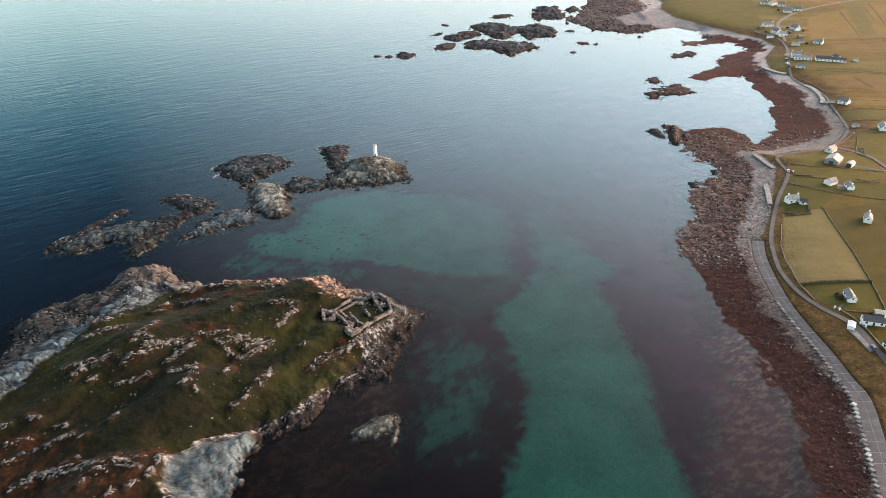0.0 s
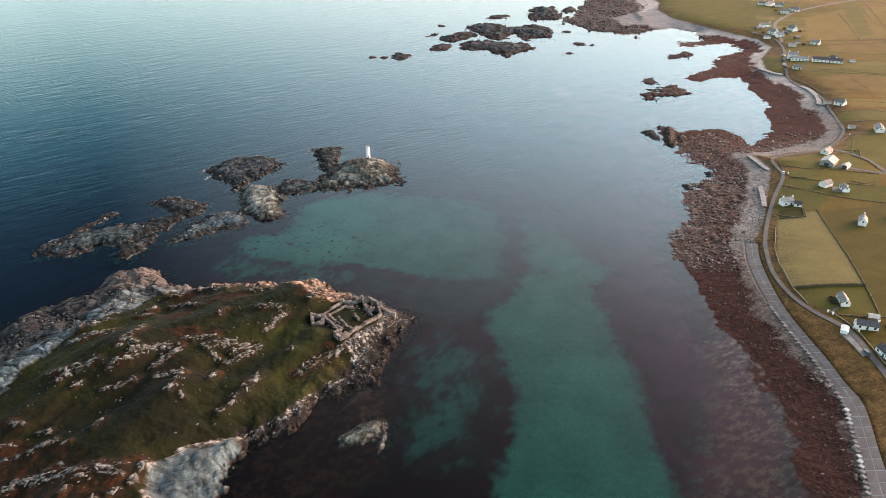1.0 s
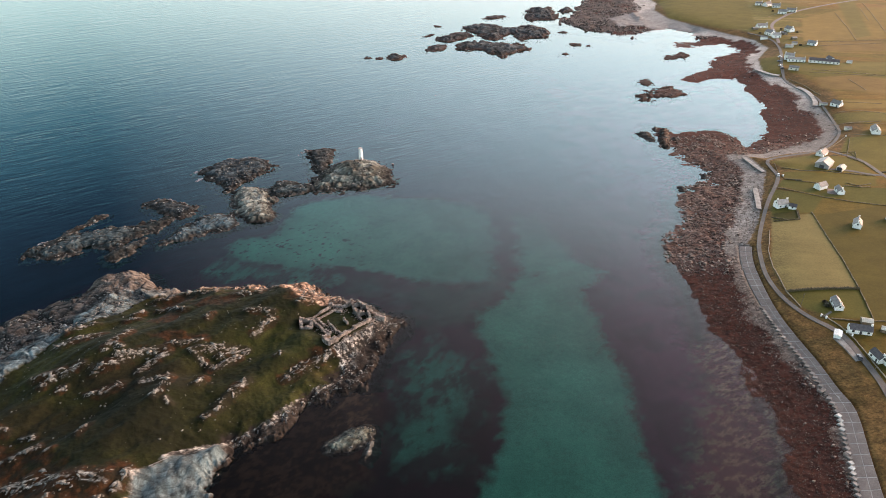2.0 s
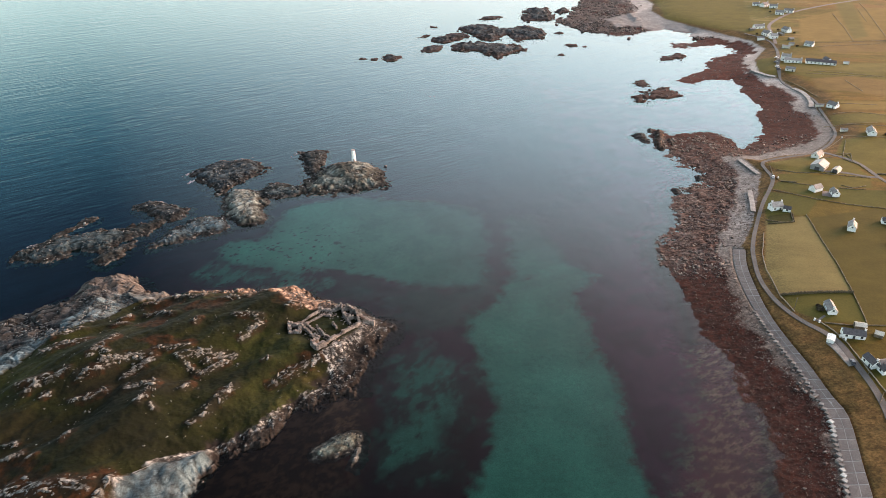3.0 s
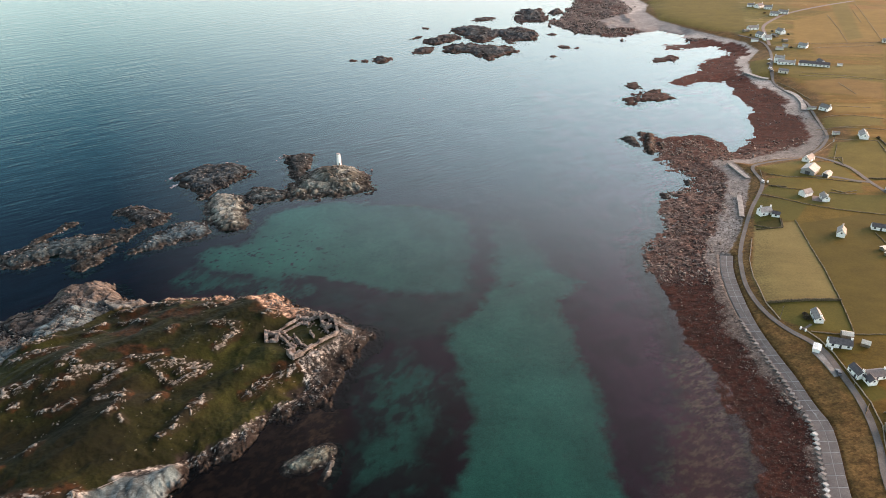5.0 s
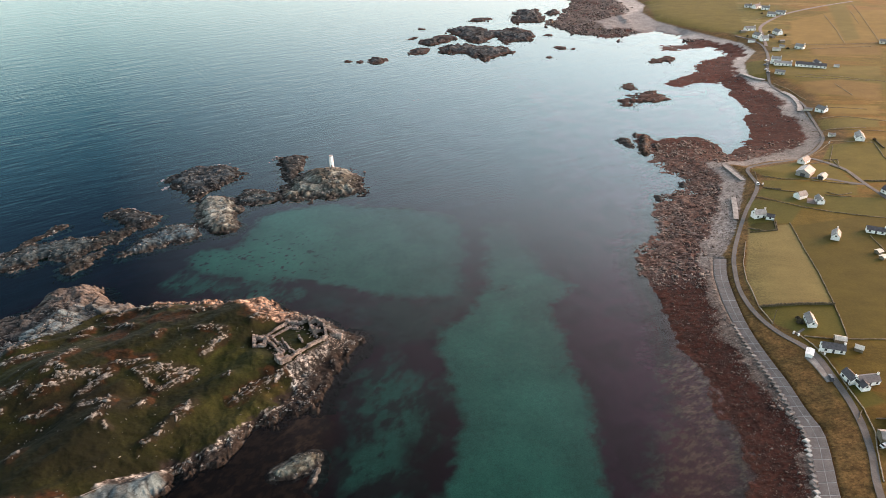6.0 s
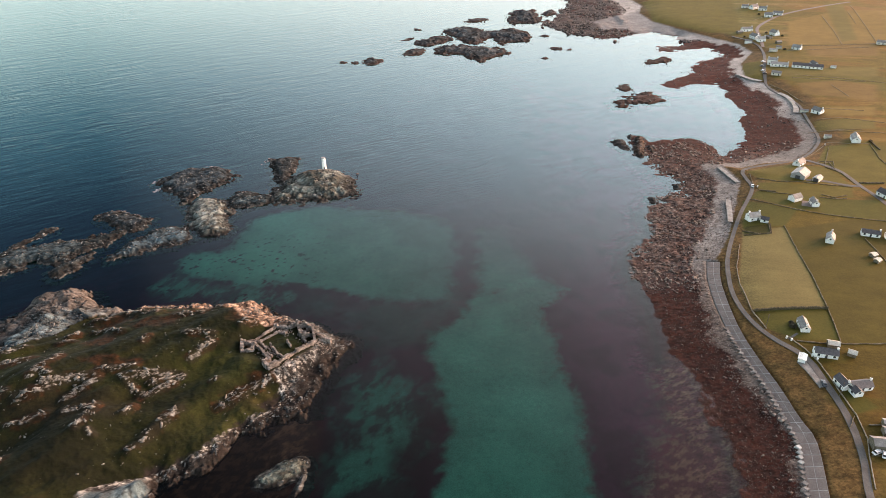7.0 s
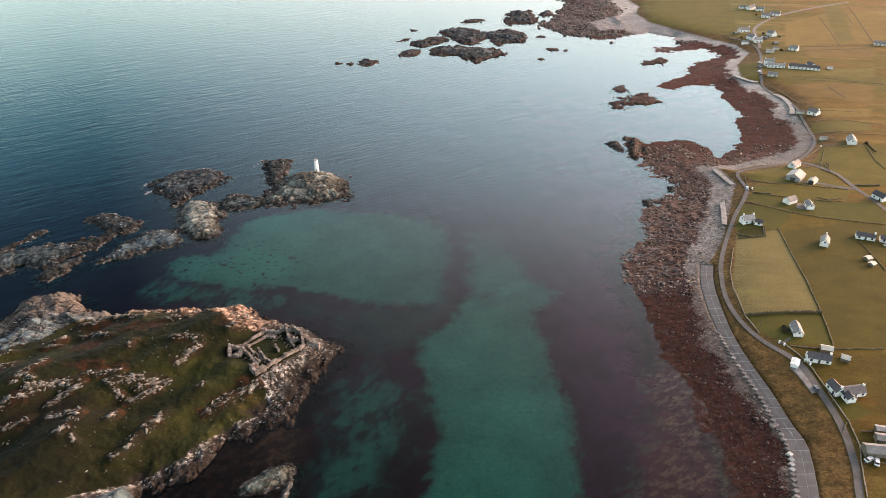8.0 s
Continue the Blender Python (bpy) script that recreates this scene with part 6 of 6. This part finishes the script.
def rocks_mesh(name, px, py, pz, size, material, seed, turn=None, long=1.0, flat=0.7, angular=False):
    """Many stones joined into one mesh: worn ones, or split blocks with flat faces."""
    rng = np.random.RandomState(seed)
    g = (1 + 5 ** 0.5) / 2
    if angular:
        form = np.array([(i, j, k) for k in (-1, 1) for i, j in ((-1, -1), (1, -1), (1, 1), (-1, 1))], float) * 0.8
        face = np.array([(3, 2, 1, 0), (4, 5, 6, 7), (0, 1, 5, 4), (1, 2, 6, 5), (2, 3, 7, 6), (3, 0, 4, 7)])
    else:
        form = np.array([(-1, g, 0), (1, g, 0), (-1, -g, 0), (1, -g, 0), (0, -1, g), (0, 1, g), (0, -1, -g), (0, 1, -g), (g, 0, -1), (g, 0, 1), (-g, 0, -1), (-g, 0, 1)], float) / 1.9
        face = np.array([(0, 11, 5), (0, 5, 1), (0, 1, 7), (0, 7, 10), (0, 10, 11), (1, 5, 9), (5, 11, 4), (11, 10, 2), (10, 7, 6), (7, 1, 8), (3, 9, 4), (3, 4, 2), (3, 2, 6), (3, 6, 8), (3, 8, 9), (4, 9, 5), (2, 4, 11), (6, 2, 10), (8, 6, 7), (9, 8, 1)])
    n, corners, sides = len(px), len(form), face.shape[1]
    v = form[None] * (1 + (0.9 if angular else 0.85) * (rng.rand(n, corners, 3 if angular else 1) - 0.5))
    v = v * (size[:, None, None] * (0.6 + 0.8 * rng.rand(n, 1, 3)) * np.array([long, 1, flat]))
    tilt = (0.35 * rng.randn(n))[:, None] if angular else 0.0
    v[..., 2] = v[..., 2] + v[..., 0] * tilt
    a = rng.rand(n) * 6.283 if turn is None else turn
    ca, sa = np.cos(a)[:, None], np.sin(a)[:, None]
    v = np.stack([v[..., 0] * ca - v[..., 1] * sa + px[:, None], v[..., 0] * sa + v[..., 1] * ca + py[:, None], v[..., 2] + pz[:, None]], -1)
    faces = (face[None] + corners * np.arange(n)[:, None, None]).reshape(-1, sides)
    me = bpy.data.meshes.new(name)
    me.vertices.add(n * corners)
    me.vertices.foreach_set("co", v.astype(np.float32).ravel())
    me.loops.add(faces.size)
    me.loops.foreach_set("vertex_index", faces.astype(np.int32).ravel())
    me.polygons.add(len(faces))
    me.polygons.foreach_set("loop_start", np.arange(0, faces.size, sides, dtype=np.int32))
    me.update(calc_edges=True)
    me.materials.append(material)
    return new(name, me)


def build_boulders():
    rng = np.random.RandomState(5)
    y = 150 * (760 / 150) ** rng.rand(230000)
    x = (0.2 + 0.6 * rng.rand(230000)) * (y + 60)
    z, dw, dk, dg = mainland(x, y)
    ok = (dw > 0.5) & (dg < -0.5) & (y < 660) & ~((y < 350) & (inside(np.array(PROM_SEA + PROM_LAND[::-1], float), x, y) > -0.5))
    chance = np.where(dk > -5, 0.38, 0.22) - 0.08 * ((y > 320) & (y < 520) & (dk < 0))
    chance = np.where((dk > -1) & (y > 430), 0.08, np.where(y > 470, 0.16, chance))
    chance = np.where(y < 340, 1.5 * chance, chance)
    ok &= rng.rand(len(x)) < chance
    x, y, z = x[ok], y[ok], z[ok]
    size = 0.06 + 0.2 * rng.rand(len(x)) ** 3.5 + 0.00026 * y + 0.5 * (rng.rand(len(x)) > 0.988)
    craggy = (y > 320) & (y < 530) & (dk[ok] < 0)
    size = size * np.where(dk[ok] < -5, 0.65, 1.0) + np.where(craggy, 0.05 + 0.55 * rng.rand(len(x)) ** 3, 0)
    pale = (dk[ok] > -2) | (rng.rand(len(x)) < np.where(y > 480, 0.6, 0.21))
    n = 30000
    cx, cy = 120 + 110 * rng.rand(n), 325 + 225 * rng.rand(n)
    cz, cw, ck, cg = mainland(cx, cy)
    group = step(0.42, 0.62, fbm(cx / 11, cy / 11, 4, 36, 0.6))
    keep = (cw > -1.5) & (ck < -2) & (rng.rand(n) < (0.08 + 0.6 * group) * (0.3 + 0.7 * step(40, 5, cw)))
    reach = 0.14 + (0.2 + 0.5 * group[keep]) * rng.rand(keep.sum()) ** 3
    crag = rocks_mesh("crag_blocks", cx[keep], cy[keep], cz[keep] + 0.1, reach, M_CRAG, 8, radians(-38) + 0.5 * rng.randn(keep.sum()), 1.8, 0.36, True)
    tagged(crag, "tilted brown and grey blocks of the rocky headland", "rocks", kind="stuff")
    for name, pick, mat, label in (("shore_stones", pale, M_BOULDER, "pale grey stones and boulders over the foreshore"), ("weedy_stones", ~pale, M_WEEDY, "dark weed-draped stones over the foreshore")):
        tagged(rocks_mesh(name, x[pick], y[pick], z[pick] + 0.1, size[pick], mat, 7, None, 1.3, 0.7, True), label, "stones", kind="stuff")


# ================= fort and beacon =================
def masonry(name, line, height, thick, parent, ruin=0.5, label=""):
    """A length of ruined wall: ragged piers of stone side by side, each of two or three courses, in the fort's own measure."""
    ox, oy, oz = FORT_FOOT
    p = along([(x - ox, y - oy) for x, y in line], 0.75)
    d = np.gradient(p, axis=0)
    d /= np.hypot(d[:, 0], d[:, 1])[:, None] + 1e-9
    fall = step(0.40, 0.68, vnoise((p[:, 0] + 31 * height) / 3.4, p[:, 1] / 3.4, 17))
    bm = bmesh.new()
    for k in range(len(p)):
        h = max(0.5, height * (1 - ruin * fall[k] - 0.3 * random.random()))
        foot = -2.5
        for tier in range(3):
            top = h * (0.45, 0.78, 1.0)[tier]
            w, ln = thick / 2 * random.uniform(0.82, 1.12) * (1.08, 1.0, 0.9)[tier], 0.46 * random.uniform(0.85, 1.2)
            m = Matrix.Translation((p[k][0] + random.uniform(-0.06, 0.06), p[k][1] + random.uniform(-0.06, 0.06), 0)) @ Matrix.Rotation(math.atan2(d[k][1], d[k][0]) + random.uniform(-0.1, 0.1), 4, "Z")
            vs = box(bm, -ln, ln, -w, w, foot, top, m)
            for v in vs[4:]:
                v.co.z += random.uniform(-0.16, 0.16)
            foot = top - 0.2
    return part(name, bm, M_RUIN, parent, label)


FORT_FOOT = (-63.0, 272.0, 7.2)


def build_fort():
    fort = empty("ruined_fort", pose(*FORT_FOOT))
    tagged(fort, "roofless ruined stone fort with broken walls on turf", "ruin")
    for line, h, t, ruin in (
        ([(-76.4, 271.2), (-71.8, 266.8), (-67.0, 260.2)], 3.3, 1.2, 0.35), ([(-62.4, 258.3), (-56.2, 265.6), (-48.1, 273.2)], 2.0, 1.4, 0.45),
        ([(-80.8, 273.7), (-74.4, 274.1), (-67.1, 282.0), (-63.3, 280.4)], 1.7, 1.1, 0.5), ([(-76.6, 276.6), (-69.4, 284.6)], 1.5, 1.0, 0.6),
        ([(-69.3, 286.2), (-62.3, 285.0), (-58.0, 287.4)], 2.3, 1.6, 0.4), ([(-58.1, 289.1), (-54.3, 286.4), (-49.8, 282.2), (-47.6, 273.9)], 3.4, 1.2, 0.5),
        ([(-52.2, 273.7), (-54.6, 277.4), (-56.2, 280.3), (-58.4, 288.0)], 3.2, 1.0, 0.55), ([(-48.2, 280.4), (-43.9, 277.1), (-40.6, 276.0)], 1.3, 1.2, 0.7),
    ):
        masonry("wall", line, h, t, fort, ruin)
    for line, h in (([(-76.8, 270.9), (-82.6, 272.8), (-81.1, 266.2), (-76.6, 266.6), (-76.4, 269.8)], 3.1), ([(-66.4, 259.4), (-69.0, 257.5), (-65.8, 253.9), (-62.5, 257.2)], 3.5)):
        masonry("bastion", line, h, 1.7, fort, 0.25)
    for line, h in (
        ([(-72.9, 271.2), (-70.2, 268.2)], 2.6), ([(-70.2, 268.2), (-66.8, 268.7)], 2.9), ([(-66.8, 268.7), (-63.6, 263.6)], 2.4), ([(-69.5, 265.2), (-66.2, 262.4)], 2.2), ([(-68.4, 270.8), (-66.6, 267.0)], 3.0),
        ([(-56.2, 280.3), (-51.6, 284.0)], 3.0), ([(-54.0, 277.0), (-49.2, 279.4)], 3.3), ([(-57.6, 284.6), (-54.0, 286.4)], 3.0), ([(-60.6, 272.6), (-58.6, 269.6)], 3.0), ([(-63.8, 264.6), (-61.0, 262.0)], 2.0),
    ):
        masonry("partition_wall", line, h, 0.9, fort, 0.6)
    rng = np.random.RandomState(11)
    at = rng.randint(0, 5, 520)
    px = np.array([-68, -53, -60, -45, -64])[at] + rng.randn(520) * np.array([2.6, 2.6, 5, 3, 2.5])[at]
    py = np.array([265.0, 280, 260, 274, 283])[at] + rng.randn(520) * np.array([2.2, 3.2, 2.4, 2.6, 2.0])[at]
    rubble = rocks_mesh("rubble", px, py, island_z(px, py)[0] + 0.2, 0.16 + 0.34 * rng.rand(len(px)) ** 2, M_RUIN, 12)
    tagged(rubble, "tumbled masonry lying in and below the ruined fort", "rubble", kind="stuff")


def build_timber():
    """A long pale spar cast up on the rock."""
    a, b = Vector((-125.6, 178.6, 0)), Vector((-119.9, 183.5, 0))
    for p in (a, b):
        p.z = float(island_z(np.array([p.x]), np.array([p.y]))[0][0]) + 0.55
    bm = bmesh.new()
    bmesh.ops.create_cone(bm, cap_ends=True, segments=8, radius1=0.11, radius2=0.08, depth=(b - a).length)
    spar = part("driftwood_spar", bm, M_BLOCK)
    spar.matrix_basis = Matrix.Translation((a + b) / 2) @ (b - a).to_track_quat("Z", "Y").to_matrix().to_4x4()
    tagged(spar, "long pale timber spar lying at the edge of the rock slab", "timber")


def build_beacon():
    x, y, z = -71.6, 475.6, 6.7
    tower = empty("beacon_tower", pose(x, y, z, 0, 0, 12))
    tagged(tower, "white-painted masonry sea beacon on bare rock", "beacon")
    bm = bmesh.new()
    bmesh.ops.create_cone(bm, cap_ends=True, segments=20, radius1=1.6, radius2=1.32, depth=9.7, matrix=Matrix.Translation((0, 0, 3.95)))
    part("shaft", bm, M_WHITE, tower)
    bm = bmesh.new()
    bmesh.ops.create_cone(bm, cap_ends=True, segments=20, radius1=1.45, radius2=1.45, depth=0.35, matrix=Matrix.Translation((0, 0, 8.9)))
    part("cap", bm, M_PALE, tower)
    bm = bmesh.new()
    bmesh.ops.create_cone(bm, cap_ends=True, segments=20, radius1=2.2, radius2=1.9, depth=1.6, matrix=Matrix.Translation((0, 0, -0.6)))
    part("plinth", bm, M_RUIN, tower)
    bm = bmesh.new()
    box(bm, -0.4, 0.4, -1.66, -1.35, 0.3, 2.1)
    part("door", bm, M_DARK, tower)


M_OLDWALL = plain("lichened_wall", (0.155, 0.115, 0.062), (0.29, 0.225, 0.15), 0.4, 0.95, 0.8, 5)
M_FIELDWALL = plain("mossy_wall", (0.085, 0.064, 0.030), (0.21, 0.17, 0.12), 0.5, 0.95, 0.8, 5)
M_FOAM = plain("foam", (0.13, 0.145, 0.16), (0.30, 0.32, 0.34), 0.5, 0.8, 0.2)
M_LEAF = plain("dark_leaf", (0.045, 0.036, 0.018), (0.088, 0.068, 0.036), 2.0, 0.8, 0.0)
M_HEDGE = plain("bare_hedge", (0.045, 0.035, 0.016), (0.085, 0.064, 0.030), 1.2, 0.95, 1.0, 4)
M_LICHEN = plain("lichen_stone", (0.055, 0.052, 0.047), (0.17, 0.165, 0.15), 0.6, 0.92, 0.8, 4, apart=0.45)
M_CRAG = plain("crag_rock", (0.064, 0.046, 0.040), (0.155, 0.122, 0.106), 0.25, 0.92, 0.8, 6, apart=0.4)
M_SKERRY = plain("split_rock", (0.022, 0.024, 0.025), (0.135, 0.140, 0.138), 0.22, 0.92, 0.8, 6, apart=0.55)
M_REEF = plain("split_reef_rock", (0.052, 0.042, 0.040), (0.120, 0.102, 0.097), 0.2, 0.92, 0.8, 6, apart=0.5)
M_WEEDY = plain("weedy_stone", (0.024, 0.010, 0.008), (0.062, 0.032, 0.025), 0.4, 0.7, 0.6, 5)
M_CARWHITE = plain("white_car_paint", (0.7, 0.7, 0.7), (0.78, 0.78, 0.78), 1.0, 0.3, 0.0)
M_CARDARK = plain("dark_car_paint", (0.04, 0.045, 0.06), (0.06, 0.065, 0.08), 1.0, 0.3, 0.0)

build_sea()
build_mainland()
build_island()
build_skerries()
for k, (fx, fy, fl, fw, fa) in enumerate(((-184, 481, 10, 4, 60), (-196, 470, 7, 3, 50), (-190, 455, 6, 3, 80), (-203, 424, 8, 2.5, 0), (-246, 386, 11, 2.5, 35), (-122, 505, 9, 3, 70), (-160, 497, 7, 2, 10), (-262, 366, 6, 2, 45), (-52, 770, 8, 3, 0), (-13.5, 640, 6, 1.6, 20))):
    foam(fx, fy, fl, fw, fa, 300 + k)
ribbon("road", ROAD, 3.5, 0.12, M_ROAD, "narrow worn asphalt coast road", "road")
ribbon("lane", [(284,489),(289,478),(294,469),(299,460),(300,447),(300,432),(302,419),(303,401),(300,370)], 3.0, 0.12, M_ROAD, "narrow lane between field walls", "lane")
ribbon("far_road", [(377,788),(390,832),(398,864),(422,894),(452,924),(495,948),(575,988)], 3.8, 0.15, M_CONC, "far road through the hamlet", "road")
ribbon("track", [(300,432),(291,434),(280,442),(268,444)], 3.0, 0.10, M_ROAD, "gravel track to a barn", "track")
ribbon("lay_by", [(182,256),(183.2,250),(183.8,243),(184.2,238)], 6.5, 0.14, M_BLOCK, "paved lay-by widening the road", "lay-by")
ribbon("slipway", [(220,477),(222,464),(224,450)], 3.4, 0.9, M_BLOCK, "pale concrete slipway wall", "slipway", 2.0)
ribbon("sea_wall", [(208,425),(203,408),(198,393)], 3.2, 0.9, M_BLOCK, "pale concrete sea wall above shingle", "sea wall", 2.0)
ribbon("pier", [(316,700),(321,683),(330,674)], 4.5, 1.2, M_BLOCK, "pale concrete pier in the cove", "pier", 2.0)
ribbon("cove_wall", [(333,640),(337,624),(332,600),(326,588)], 4.5, 0.8, M_BLOCK, "pale concrete wall along the cove", "sea wall", 2.0)
build_promenade()
build_boulders()
build_island_stones()
build_broken_rock()
build_fort()
build_timber()
build_beacon()
build_buildings()
build_walls()
for px, py in ((175, 282), (186.5, 232), (313, 509)):
    build_pole(px, py)
for k, (px, py, ang) in enumerate(((183.5, 240, 80), (230, 440, 70), (185.5, 200, 20), (187.5, 198.5, 60), (279, 357, 10), (353, 729, 5), (346, 714, 8), (341, 699, 4), (339, 690, 6))):
    white = k not in (0, 6, 8)
    build_car(px, py, ang, M_CARWHITE if white else M_CARDARK, "white car parked beside the road" if white else "dark car parked at the roadside")
for px, py in ((182.5, 270.5), (181.0, 272.5), (186.8, 258.5), (187.8, 255.5), (232.5, 438.0), (314.5, 511.5)):
    build_post(px, py)
for k, (px, py, r) in enumerate(((187.5, 280.5, 1.6), (188.0, 283.5, 1.2), (349.0, 511.0, 1.3), (394.0, 772.0, 1.5), (402.0, 842.0, 1.4), (414.0, 826.0, 1.4), (372.0, 830.0, 1.3), (428.0, 930.0, 1.5))):
    build_bush(px, py, r, 20 + k)
ribbon("yard", [(250,410),(254,408),(258,406)], 8.0, 0.05, M_CONC, "grey paved yard between farm buildings", "yard", 2.0)
ribbon("garden_path", [(187.6,275.5),(184.5,273.5),(181.8,271.5)], 1.2, 0.06, M_ROAD, "narrow worn path to the cottage", "path", 1.0)
